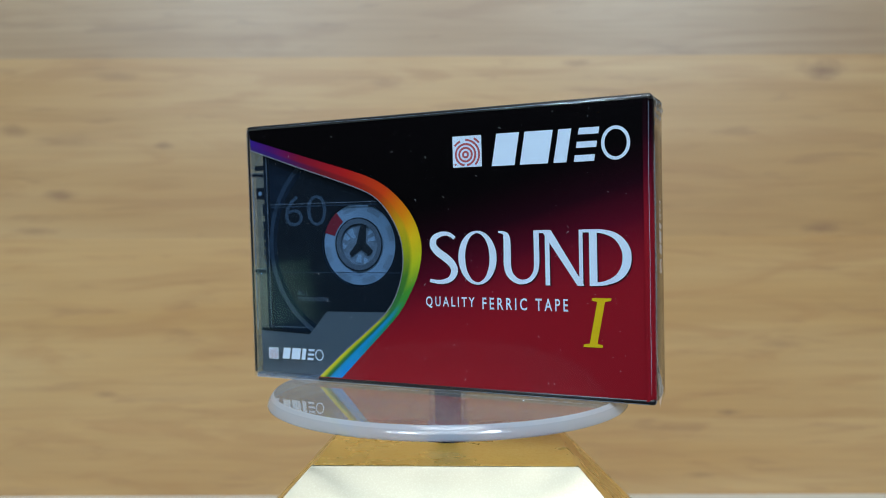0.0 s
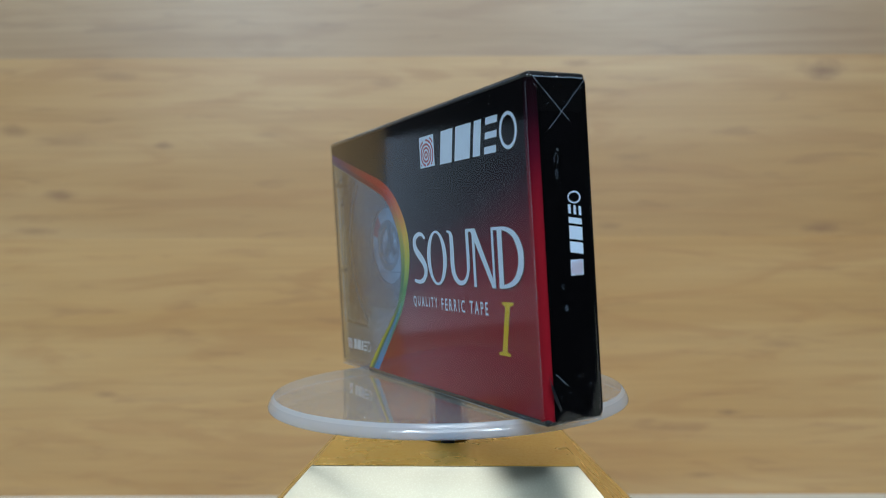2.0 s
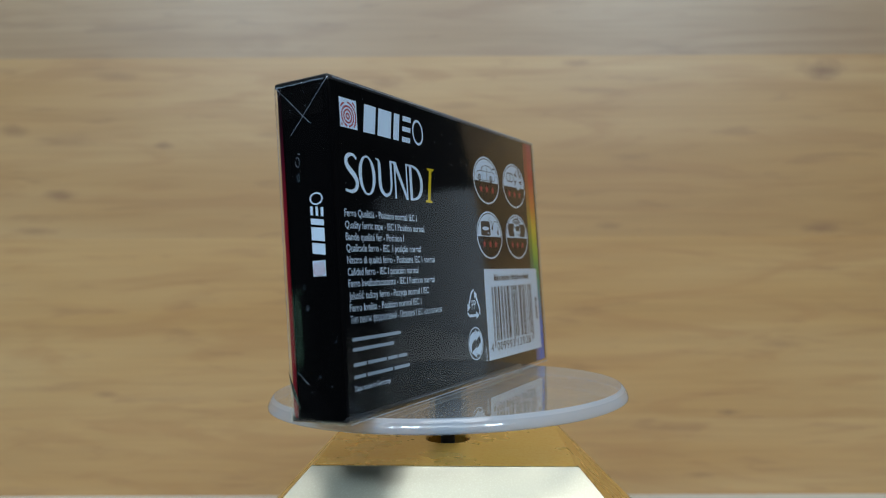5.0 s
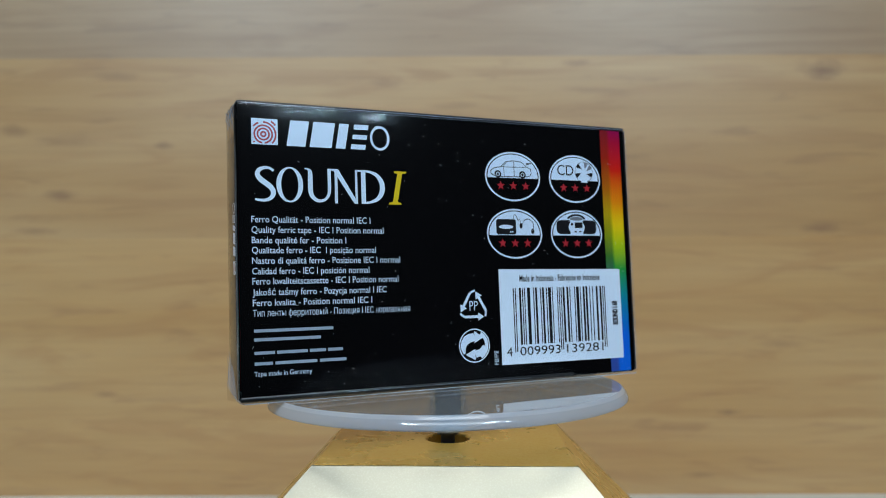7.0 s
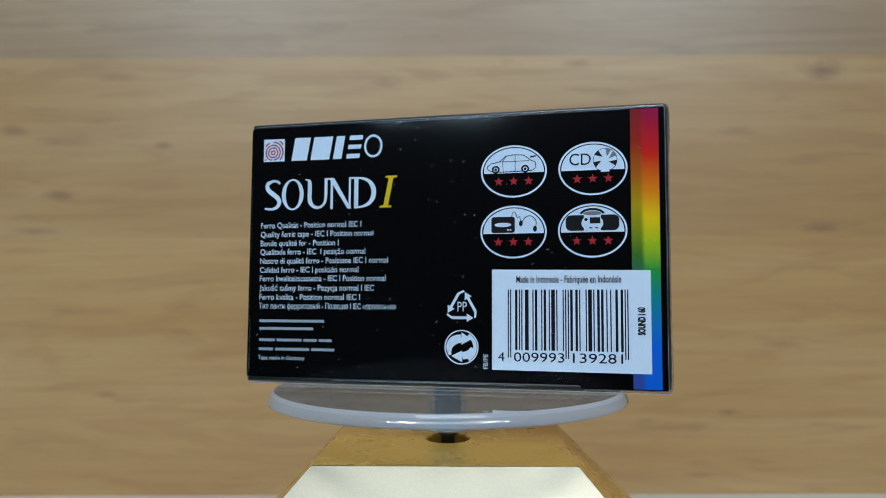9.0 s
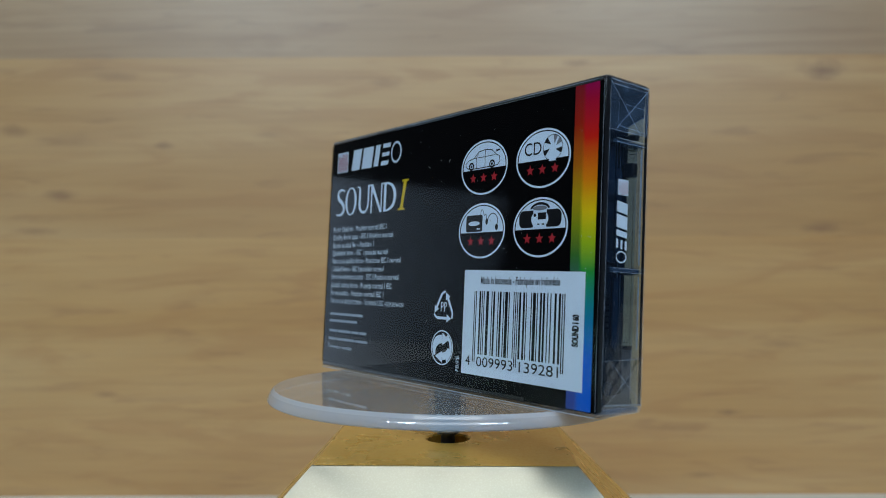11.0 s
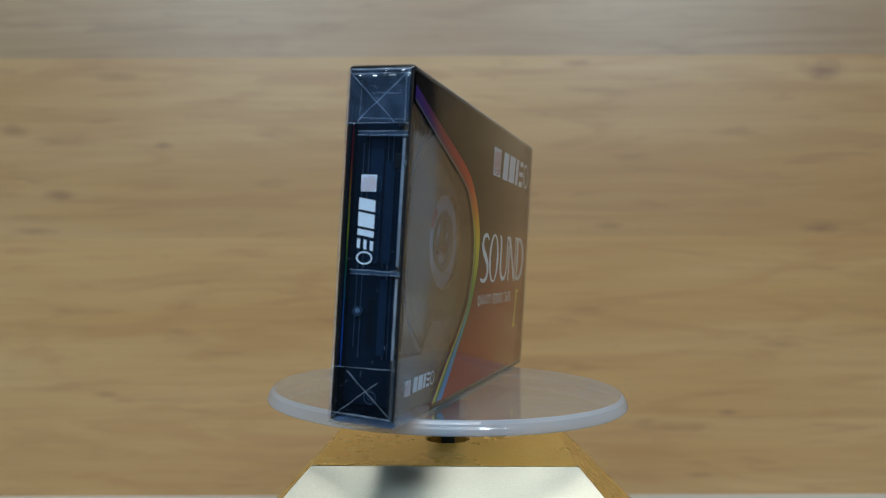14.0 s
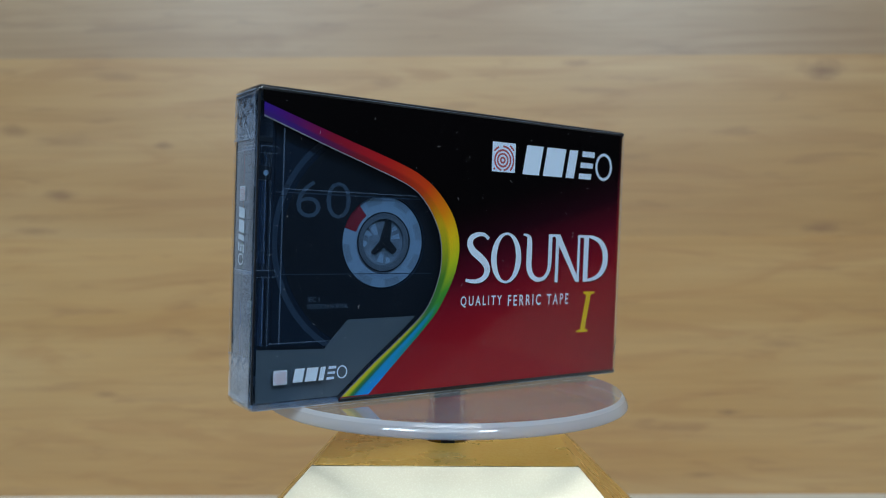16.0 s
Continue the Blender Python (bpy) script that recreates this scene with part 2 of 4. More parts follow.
M_CORE = plain("dark_core", (0.06, 0.065, 0.075), 0.15)
M_RUBBER = plain("black_plastic", (0.012, 0.012, 0.013), 0.4)
M_WRAP = clear("cellophane", (0.99, 0.99, 0.995), 0.09, 1.42, 22, 0.06, 0.0006)
M_PUCKER = clear("puckered_film", (0.97, 0.98, 0.99), 0.05, 2.1)
# the bluish haze paints reflections into the pane
M_PANE = clear("clear_case_plastic", (0.80, 0.89, 0.98), 0.09, 1.5, haze=0.008, haze_colour=(0.32, 0.52, 0.80))
M_SHEEN = clear("film_fold", (0.86, 0.9, 0.95), 0.12, 1.7, 900, 0.4, 0.36, (0.66, 0.80, 1.0))
M_RIB = clear("moulded_rib", (0.8, 0.86, 0.95), 0.08, 1.7, 600, 0.3, 0.16, (0.35, 0.55, 0.85))
# blue haze stands for the shine of crinkled, doubled film
M_FILMFLAP = clear("doubled_film", (0.9, 0.94, 0.98), 0.12, 1.9, 260, 0.25, 0.065, (0.34, 0.58, 1.0), (380, 0.5, 1.5))
M_LINT = plain("lint", (0.42, 0.45, 0.50), 0.7)
M_BOSS = clear("clear_boss", (0.88, 0.90, 0.92), 0.03, 1.7, 0, 0, 0.10)
M_DISC = clear("clear_acrylic", (0.95, 0.96, 0.96), 0.012, 1.47, haze=0.07)


def rim_material(name, milk):
    """Polished acrylic edge: milk mixes in pale bluish colour for the light it carries and scatters."""
    m = Mat(name)
    see, tr, mix = m.node("ShaderNodeBsdfTransparent"), m.node("ShaderNodeBsdfTranslucent"), m.node("ShaderNodeMixShader")
    see.inputs[0].default_value, tr.inputs[0].default_value = (0.94, 0.96, 0.98, 1), (0.54, 0.66, 0.92, 1)
    surf = m.node("ShaderNodeBsdfDiffuse")
    surf.inputs[0].default_value = (0.74, 0.85, 1.0, 1)
    m.link(tr.outputs[0], mix.inputs[1]), m.link(surf.outputs[0], mix.inputs[2])
    mix.inputs[0].default_value = 0.62
    body, top = m.node("ShaderNodeMixShader"), m.node("ShaderNodeMixShader")
    body.inputs[0].default_value = milk
    m.link(see.outputs[0], body.inputs[1]), m.link(mix.outputs[0], body.inputs[2])
    gloss, edge = m.node("ShaderNodeBsdfGlossy"), m.node("ShaderNodeLayerWeight")
    gloss.inputs["Roughness"].default_value, edge.inputs["Blend"].default_value = 0.03, 0.5
    m.link(m.math("MULTIPLY_ADD", m.math("POWER", edge.outputs["Facing"], 5.0), 0.6, 0.06), top.inputs[0])
    m.link(body.outputs[0], top.inputs[1]), m.link(gloss.outputs[0], top.inputs[2])
    return m.done(top.outputs[0])


M_RIM, M_RIM_SIDE = rim_material("polished_rim_edge", 0.50), rim_material("polished_rim", 0.42)


# ---- mesh helpers ----
def part(name, bm, material, parent=None, label=""):
    """Links a bmesh as one mesh object under a thing or a part."""
    bmesh.ops.recalc_face_normals(bm, faces=bm.faces[:])
    me = bpy.data.meshes.new(name)
    bm.to_mesh(me)
    bm.free()
    me.materials.append(material)
    ob = new(name, me)
    ob.parent = parent
    return tagged(ob, label)


def smooth(ob, angle=40):
    for p in ob.data.polygons:
        p.use_smooth = True
    ob.data.set_sharp_from_angle(angle=radians(angle))
    return ob


def box(x0, x1, y0, y1, z0, z1, bev=0.0, seg=2, bm=None):
    bm = bm or bmesh.new()
    vs = [bm.verts.new((x, y, z)) for x in (x0, x1) for y in (y0, y1) for z in (z0, z1)]
    fs = [bm.faces.new([vs[i] for i in q]) for q in ((0, 1, 3, 2), (4, 6, 7, 5), (0, 4, 5, 1), (2, 3, 7, 6), (0, 2, 6, 4), (1, 5, 7, 3))]
    if bev:
        es = {e for f in fs for e in f.edges}
        bmesh.ops.bevel(bm, geom=list(es), offset=bev, segments=seg, profile=0.5, affect="EDGES")
    return bm


def lathe(profile, n=96, bm=None, centre=(0, 0, 0), close=False):
    """Turns (r, z) points about z."""
    bm = bm or bmesh.new()
    cx, cy, cz = centre
    rings = [[bm.verts.new((cx + r * math.cos(k * 2 * math.pi / n), cy + r * math.sin(k * 2 * math.pi / n), cz + z)) for k in range(n)] for r, z in profile]
    for a, b in zip(rings, rings[1:]):
        for k in range(n):
            bm.faces.new((a[k], a[(k + 1) % n], b[(k + 1) % n], b[k]))
    if close:
        bm.faces.new(rings[0]), bm.faces.new(rings[-1])
    return bm


# the case: width, height, thickness
W, H, T = 0.1093, 0.0686, 0.01427
MM = 0.001
FACES = {"f": lambda u, v, d: (u, -T / 2 + d, v), "b": lambda u, v, d: (-u, T / 2 - d, v),
         "s": lambda u, v, d: (W / 2 - d, u, v), "e": lambda u, v, d: (-W / 2 + d, -u, v)}


def ink(name, face, polys, depth, material, parent, label="", thick=0.0):
    """Printed shapes: polygons in millimetres on one face of the case, at a depth (mm) below its skin."""
    bm = bmesh.new()
    at = FACES[face]
    for k, poly in enumerate(polys):
        # overlapping strokes lie a hair above one another
        lay = depth - (k % 70) * 0.0004
        front = [bm.verts.new(at(u * MM, v * MM, lay * MM)) for u, v in poly]
        bm.faces.new(front)
        if thick:
            back = [bm.verts.new(at(u * MM, v * MM, (depth + thick) * MM)) for u, v in poly]
            bm.faces.new(back[::-1])
            for i in range(len(poly)):
                j = (i + 1) % len(poly)
                bm.faces.new((front[i], back[i], back[j], front[j]))
    return part(name, bm, material, parent, label)


def rect(u0, v0, u1, v1):
    return [(u0, v0), (u1, v0), (u1, v1), (u0, v1)]


def soft_rect(u0, v0, u1, v1, r0, r1, n=6):
    """A rectangle with corner radius r0 on its low-u side and r1 on its high-u side."""
    out = []
    for cu, cv, q, rad in ((u1 - r1, v0 + r1, 270, r1), (u1 - r1, v1 - r1, 0, r1), (u0 + r0, v1 - r0, 90, r0), (u0 + r0, v0 + r0, 180, r0)):
        out += [(cu + rad * math.cos(radians(q + 90 * k / n)), cv + rad * math.sin(radians(q + 90 * k / n))) for k in range(n + 1)]
    return out


def oval(cu, cv, ru, rv, n=40, a0=0.0, a1=360.0):
    full = a1 - a0 >= 360
    k = n if full else n + 1
    return [(cu + ru * math.cos(radians(a0 + (a1 - a0) * i / n)), cv + rv * math.sin(radians(a0 + (a1 - a0) * i / n))) for i in range(k)]


def ring(cu, cv, ru, rv, w, n=40, a0=0.0, a1=360.0):
    pts = [radians(a0 + (a1 - a0) * i / n) for i in range(n + 1)]
    o = [(cu + ru * math.cos(a), cv + rv * math.sin(a)) for a in pts]
    i_ = [(cu + (ru - w) * math.cos(a), cv + (rv - w) * math.sin(a)) for a in pts]
    return [[o[k], o[k + 1], i_[k + 1], i_[k]] for k in range(n)]


def spline(pts, n=6):
    """Catmull-Rom through the points (any dimension)."""
    p = [pts[0], *pts, pts[-1]]
    out = []
    for i in range(1, len(p) - 2):
        for k in range(n):
            t = k / n
            out.append(tuple(0.5 * (2 * b + (c - a) * t + (2 * a - 5 * b + 4 * c - d) * t * t + (3 * b - a - 3 * c + d) * t ** 3)
                             for a, b, c, d in zip(p[i - 1], p[i], p[i + 1], p[i + 2])))
    return out + [tuple(pts[-1])]


def stroke(pts, curved=True):
    """A pen stroke through (u, v, width) points, as quads."""
    p = spline(pts) if curved else pts
    left, right = [], []
    for i, (u, v, w) in enumerate(p):
        a, b = p[max(i - 1, 0)], p[min(i + 1, len(p) - 1)]
        du, dv = b[0] - a[0], b[1] - a[1]
        l = math.hypot(du, dv) or 1
        left.append((u - dv / l * w / 2, v + du / l * w / 2))
        right.append((u + dv / l * w / 2, v - du / l * w / 2))
    return [[left[i], left[i + 1], right[i + 1], right[i]] for i in range(len(p) - 1)]


def lettering(text, u0, v0, u1, v1, turn=0, bold=0.0, fit=True, gap=1.0):
    """Polygons of a line of text in Blender's own font, fitted into the box; turn: quarter turns (1 reads upwards, -1 downwards)."""
    cu = bpy.data.curves.new("line", "FONT")
    cu.body, cu.resolution_u, cu.offset, cu.space_character = text.replace("н", "h"), 3, bold, gap
    cu.small_caps_scale = 0.72
    for i, c in enumerate(text):
        if c == "н":
            cu.body_format[i].use_small_caps = True
    ob = bpy.data.objects.new("line", cu)
    scene.collection.objects.link(ob)
    me = ob.evaluated_get(bpy.context.evaluated_depsgraph_get()).to_mesh()
    vs = [(v.co.x, v.co.y) for v in me.vertices]
    ps = [[vs[i] for i in p.vertices] for p in me.polygons]
    bpy.data.objects.remove(ob)
    bpy.data.curves.remove(cu)
    x0, x1 = min(v[0] for v in vs), max(v[0] for v in vs)
    y0, y1 = (min(v[1] for v in vs), max(v[1] for v in vs)) if fit else (0.0, 0.69)
    out = []
    for p in ps:
        q = []
        for x, y in p:
            a, b = (x - x0) / (x1 - x0), (y - y0) / (y1 - y0)
            if turn == 1:
                a, b = 1 - b, a
            elif turn == -1:
                a, b = b, 1 - a
            q.append((u0 + a * (u1 - u0), v0 + b * (v1 - v0)))
        out.append(q)
    return out


def placed(polys, u0, v0, su, sv, turn=0):
    out = []
    for p in polys:
        q = []
        for u, v in p:
            if turn == 1:
                u, v = -v, u
            elif turn == -1:
                u, v = v, -u
            q.append((u0 + u * su, v0 + v * sv))
        out.append(q)
    return out


# ---- the room ----
def room():
    wall_z0, joints = TABLE_Z - 0.8, [on_wall(784, y)[1] for y in (100, 420, 742)]
    back = 0.62
    panel = part("wood_panel", box(-0.297, 0.297, WALL_Y + 0.0062, WALL_Y + 0.02, TABLE_Z, 0.75), M_TABLE)
    tagged(panel, "upright pale brown wood laminate panel behind the turntable", "wall panel", kind="structure")
    edges = [TABLE_Z, joints[2], joints[1], joints[0], joints[0] + 0.105, joints[0] + 0.21, joints[0] + 0.4, 0.75]
    for a, b in zip(edges, edges[1:]):
        part("board", box(-0.300, 0.300, WALL_Y, WALL_Y + 0.006, a, b - 0.00001), M_WOOD_HAZED if a >= joints[0] else M_WOOD_MID if a >= joints[1] else M_WOOD, panel)
    tagged(part("wall_north", box(-1.6, 1.6, back, back + 0.08, wall_z0, 1.7), M_PAINT), "plain dark grey room wall", "wall", kind="structure")
    tagged(part("table_top", box(-0.9, 1.3, -0.105, back - 0.002, TABLE_Z - 0.03, TABLE_Z, 0.002, 2), M_TABLE), "pale cream table top under the turntable", "table", kind="structure")
    for name, b in (("wall_west", (-1.68, -1.6, -2.2, back, wall_z0, 1.7)), ("wall_east", (1.6, 1.68, -2.2, back, wall_z0, 1.7)), ("wall_south", (-1.6, 1.6, -2.28, -2.2, wall_z0, 1.7))):
        tagged(part(name, box(*b), M_PAINT), "plain dark grey room wall", "wall", kind="structure")
    tagged(part("ceiling", box(-1.68, 1.68, -2.28, back + 0.08, 1.7, 1.78), M_PAINT), "plain dark grey ceiling of the room", "ceiling", kind="structure")
    tagged(part("floor", box(-1.68, 1.68, -2.28, back + 0.08, wall_z0 - 0.08, wall_z0), M_PAINT), "plain dark grey floor of the room", "floor", kind="structure")


room()

# ---- the turntable ----
BASE_Z = -0.0142


def turntable():
    thing = new("display_turntable")
    thing.location = (0, 0, TABLE_Z)
    tagged(thing, "gold-painted pyramid turntable with a clear acrylic plate", "turntable")
    top, hb = BASE_Z - TABLE_Z, BASE_Z - TABLE_Z
    # body: a frustum, flaring 0.9 per unit of height, with a hole for the shaft
    n, hole = 64, 0.0055
    low = hb - 0.032
    fl = 0.9 * 0.032
    t0, t1, s = -0.0273, 0.0240, 0.0295
    bm = bmesh.new()

    def outline(x, ya, yb, z):
        pts = []
        for k in range(n):
            a = 2 * math.pi * (k + 0.5) / n
            c, d = math.cos(a), math.sin(a)
            r = min(x / abs(c) if abs(c) > 1e-6 else 9, (yb / d if d > 0 else ya / d) if abs(d) > 1e-6 else 9)
            pts.append((r * c, r * d))
        # snap the four nearest rays to the corners
        for cx, cy in ((x, ya), (x, yb), (-x, ya), (-x, yb)):
            j = min(range(n), key=lambda q: abs(math.atan2(pts[q][1], pts[q][0]) - math.atan2(cy, cx)))
            pts[j] = (cx, cy)
        return [bm.verts.new((px, py, z)) for px, py in pts]

    inner0 = [bm.verts.new((hole * math.cos(2 * math.pi * (k + 0.5) / n), hole * math.sin(2 * math.pi * (k + 0.5) / n), top - 0.012)) for k in range(n)]
    inner1 = [bm.verts.new((hole * math.cos(2 * math.pi * (k + 0.5) / n), hole * math.sin(2 * math.pi * (k + 0.5) / n), top - 0.0004)) for k in range(n)]
    inner2 = [bm.verts.new(((hole + 0.0004) * math.cos(2 * math.pi * (k + 0.5) / n), (hole + 0.0004) * math.sin(2 * math.pi * (k + 0.5) / n), top)) for k in range(n)]
    e = 0.00045
    loops = [inner0, inner1, inner2, outline(s - e, t0 + e, t1 - e, top), outline(s + e * 0.5, t0 - e * 0.5, t1 + e * 0.5, top - e),
             outline(s + fl, t0 - fl, t1 + fl, low), outline(s + fl, t0 - fl, t1 + fl, 0.0)]
    for a, b in zip(loops, loops[1:]):
        for k in range(n):
            bm.faces.new((a[k], a[(k + 1) % n], b[(k + 1) % n], b[k]))
    bm.faces.new(inner0[::-1]), bm.faces.new(loops[-1])
    body = part("base", bm, M_GOLD, thing, "gold metallic painted pyramid base")
    body.rotation_euler = (0, 0, radians(BASE_YAW))
    # thin slab over the front slope, coloured for the glare there
    k, z = 0.02, 0.0006
    y_in, y_out, x_in, x_out = t0 - e * 0.5, t0 - fl, s + 0.0002, s + fl + 0.0002
    bm = bmesh.new()
    quad = [(-x_in, y_in - z + 0.0004, top - 0.0001), (x_in, y_in - z + 0.0004, top - 0.0001), (x_out, y_out - z, low), (-x_out, y_out - z, low)]
    outer = [bm.verts.new(q) for q in quad]
    inner = [bm.verts.new((q[0], q[1] + z + 0.0003, q[2])) for q in quad]
    bm.faces.new(outer), bm.faces.new(inner[::-1])
    for q in range(4):
        bm.faces.new((outer[q], outer[(q + 1) % 4], inner[(q + 1) % 4], inner[q]))
    face = part("face_panel", bm, M_GOLD_GLARE, thing, "pale champagne metallic front face")
    face.rotation_euler = (0, 0, radians(BASE_YAW))
    part("shaft", lathe([(0.0, -0.011), (0.0018, -0.011), (0.0018, 0.0012), (0.0028, 0.0012), (0.0028, 0.0024), (0.0, 0.0024)], 40, centre=(0, 0, top)), M_RUBBER, thing, "black motor shaft and collar")
    # the turning plate: clear faces, rim with scattered light in its colour, clear boss below
    r, h = 0.0454, 0.0031
    bm = lathe([(0.0, 0.0), (r - 0.0017, 0.0)], 128)
    lathe([(0.0052, -h), (r - 0.0006, -h)], 128, bm)
    plate = part("plate", bm, M_DISC, thing, "clear acrylic turning plate")
    prof = [(r - a, -z) for a, z in ((0.0017, 0.0), (0.00148, 0.0001), (0.00128, 0.0003), (0.00088, 0.0008), (0.00056, 0.0013), (0.00032, 0.0018), (0.00016, 0.0023), (0.00008, 0.0027), (0.00012, 0.0029), (0.0005, 0.0031))]
    smooth(part("rim_edge", lathe(prof[:4], 128), M_RIM, plate, "bright bevelled upper edge of the plate"), 80)
    smooth(part("rim", lathe(prof[3:], 128), M_RIM_SIDE, plate, "milky polished plate edge"), 80)
    boss = lathe([(0.0048, -0.0003), (0.0048, -0.0106), (0.0042, -0.0112), (0.0, -0.0112)], 64)
    smooth(part("boss", boss, M_BOSS, plate, "clear acrylic boss"))
    # pale ring in place of light refracted at the boss's foot
    smooth(part("boss_ring", lathe([(0.0050, -0.0090), (0.0054, -0.0094), (0.0054, -0.0109), (0.0050, -0.0113)], 64), M_RIM, plate, "bright lower lip of the boss"))
    # dark cylinder added where the boss shows the case refracted
    smooth(part("core", lathe([(0.0, -0.0004), (0.0034, -0.0004), (0.0034, -0.0109), (0.0, -0.0109)], 40), M_CORE, plate, "dark core pin"))
    return plate


BASE_YAW = -1.8
PLATE = turntable()

# ---- the case ----
RAIN_OUT = spline([(-53.0, 64.9), (-37.6, 60.0), (-19.6, 54.4), (-12.8, 51.4), (-7.8, 47.4), (-3.8, 42.0), (-2.0, 35.5), (-3.0, 28.8), (-6.1, 22.4), (-9.6, 17.4), (-17.6, 9.4), (-26.2, 0.9)])
RAIN_IN = spline([(-53.0, 62.05), (-37.8, 56.7), (-28.0, 53.4), (-17.2, 49.4), (-12.1, 45.4), (-8.3, 39.0), (-7.2, 32.6), (-8.2, 26.3), (-11.2, 20.0), (-16.6, 14.9), (-25.2, 7.9), (-33.2, 0.9)])
CARD, PRINT, PRINT2, PRINT3 = 0.40, 0.34, 0.29, 0.24


def along(pts, n):
    """n + 1 evenly spaced points on a polyline."""
    d = [0.0]
    for a, b in zip(pts, pts[1:]):
        d.append(d[-1] + math.hypot(b[0] - a[0], b[1] - a[1]))
    return [(float(np.interp(d[-1] * i / n, d, [p[0] for p in pts])), float(np.interp(d[-1] * i / n, d, [p[1] for p in pts]))) for i in range(n + 1)]


def band(name, face, inner, outer, depth, material, parent, label, n=90):
    a, b = along(inner, n), along(outer, n)
    bm = bmesh.new()
    uv = bm.loops.layers.uv.new("UVMap")
    at = FACES[face]
    va = [bm.verts.new(at(u * MM, v * MM, depth * MM)) for u, v in a]
    vb = [bm.verts.new(at(u * MM, v * MM, depth * MM)) for u, v in b]
    for i in range(n):
        f = bm.faces.new((va[i], va[i + 1], vb[i + 1], vb[i]))
        for loop, c in zip(f.loops, ((i / n, 0), ((i + 1) / n, 0), ((i + 1) / n, 1), (i / n, 1))):
            loop[uv].uv = c
    return part(name, bm, material, parent, label)


def word_shapes():
    """The five wide letters of the title in a 49.5 x 13 field."""
    s = stroke([(7.0, 11.3, 0.9), (5.6, 12.3, 0.9), (3.7, 12.4, 1.1), (1.7, 11.5, 1.5), (1.2, 9.8, 1.8), (2.3, 8.1, 1.9), (4.4, 6.6, 2.0), (6.2, 5.0, 1.9), (6.8, 3.2, 1.8), (5.8, 1.4, 1.4), (3.8, 0.6, 1.1), (1.8, 0.6, 0.9), (0.2, 0.9, 0.8)])
    o_ = []
    a, b = oval(12.85, 6.5, 4.95, 6.55, 48), oval(12.85, 6.5, 3.15, 5.95, 48)
    o_ += [[a[i], a[(i + 1) % 48], b[(i + 1) % 48], b[i]] for i in range(48)]
    u_ = stroke([(18.3, 12.7, 0.4), (19.7, 12.4, 0.8), (20.4, 11.3, 1.6), (20.5, 8, 1.8), (20.5, 4.5, 1.8), (21.3, 2.2, 1.6), (23.4, 0.8, 1.2), (25.8, 1.2, 1.0), (27.3, 3.0, 1.1), (27.7, 5.5, 1.3), (27.7, 9.0, 1.3), (27.7, 12.9, 1.3)])
    n_ = stroke([(30.3, 0, 1.1), (30.3, 12.6, 1.1)], False) + stroke([(27.6, 12.6, 0.7), (30.0, 12.6, 0.7)], False)
    n_ += [[(28.9, 12.95), (31.2, 12.95), (38.9, 0.0), (37.3, 0.0)]] + stroke([(38.2, 0, 0.9), (38.2, 12.9, 0.9)], False)
    d_ = stroke([(41.0, 0, 1.8), (41.0, 12.9, 1.8)], False) + stroke([(38.6, 12.6, 0.7), (41, 12.6, 0.7)], False)
    d_ += stroke([(40.2, 12.55, 0.7), (43.3, 12.4, 0.9), (46.3, 11.2, 1.4), (48.1, 8.9, 1.9), (48.6, 6.5, 2.0), (48.1, 4.0, 1.9), (46.3, 1.8, 1.4), (43.3, 0.6, 0.9), (40.2, 0.4, 0.7)])
    return [s, o_, u_, n_, d_]


def numeral(u0, v0, u1, v1, lean):
    """A slanted serif numeral one between its foot (u0..) and its head."""
    h, w = v1 - v0, (u1 - u0) - lean
    f = h * 0.05

    def k(x, y):
        return (u0 + x * w + lean * y, v0 + y * h)
    return [[k(0, 0), k(1, 0), k(1, 0.05), k(0.68, 0.08), k(0.32, 0.08), k(0, 0.05)], [k(0.30, 0.07), k(0.70, 0.07), k(0.70, 0.93), k(0.30, 0.93)],
            [k(0, 0.95), k(0.32, 0.92), k(0.68, 0.92), k(1, 0.95), k(1, 1), k(0, 1)]]


def maker_shapes():
    """The maker's mark as five plain slanted blocks, in a 32 x 7.6 field."""
    def slant(x0, x1, y0=0.0, y1=7.6):
        return [(x0 + 0.17 * y0, y0), (x1 + 0.17 * y0, y0), (x1 + 0.17 * y1, y1), (x0 + 0.17 * y1, y1)]
    return [[slant(0, 5.6)], [slant(6.9, 13.6)], [slant(14.9, 17.9)], [slant(19.6, 24.2, 0, 1.5), slant(19.6, 24.2, 3.1, 4.5), slant(19.6, 24.2, 6.1, 7.6)], ring(29.0, 3.8, 3.2, 3.8, 0.75, 28)]


def maker_mark(face, u0, v0, width, height, parent, turn=0, depth=PRINT2, material=None):
    for shape in maker_shapes():
        polys = placed(shape, u0, v0, width / 32 if not turn else height / 7.6, height / 7.6 if not turn else width / 32, turn)
        ink("mark_block", face, polys, depth, material or M_WHITE, parent)


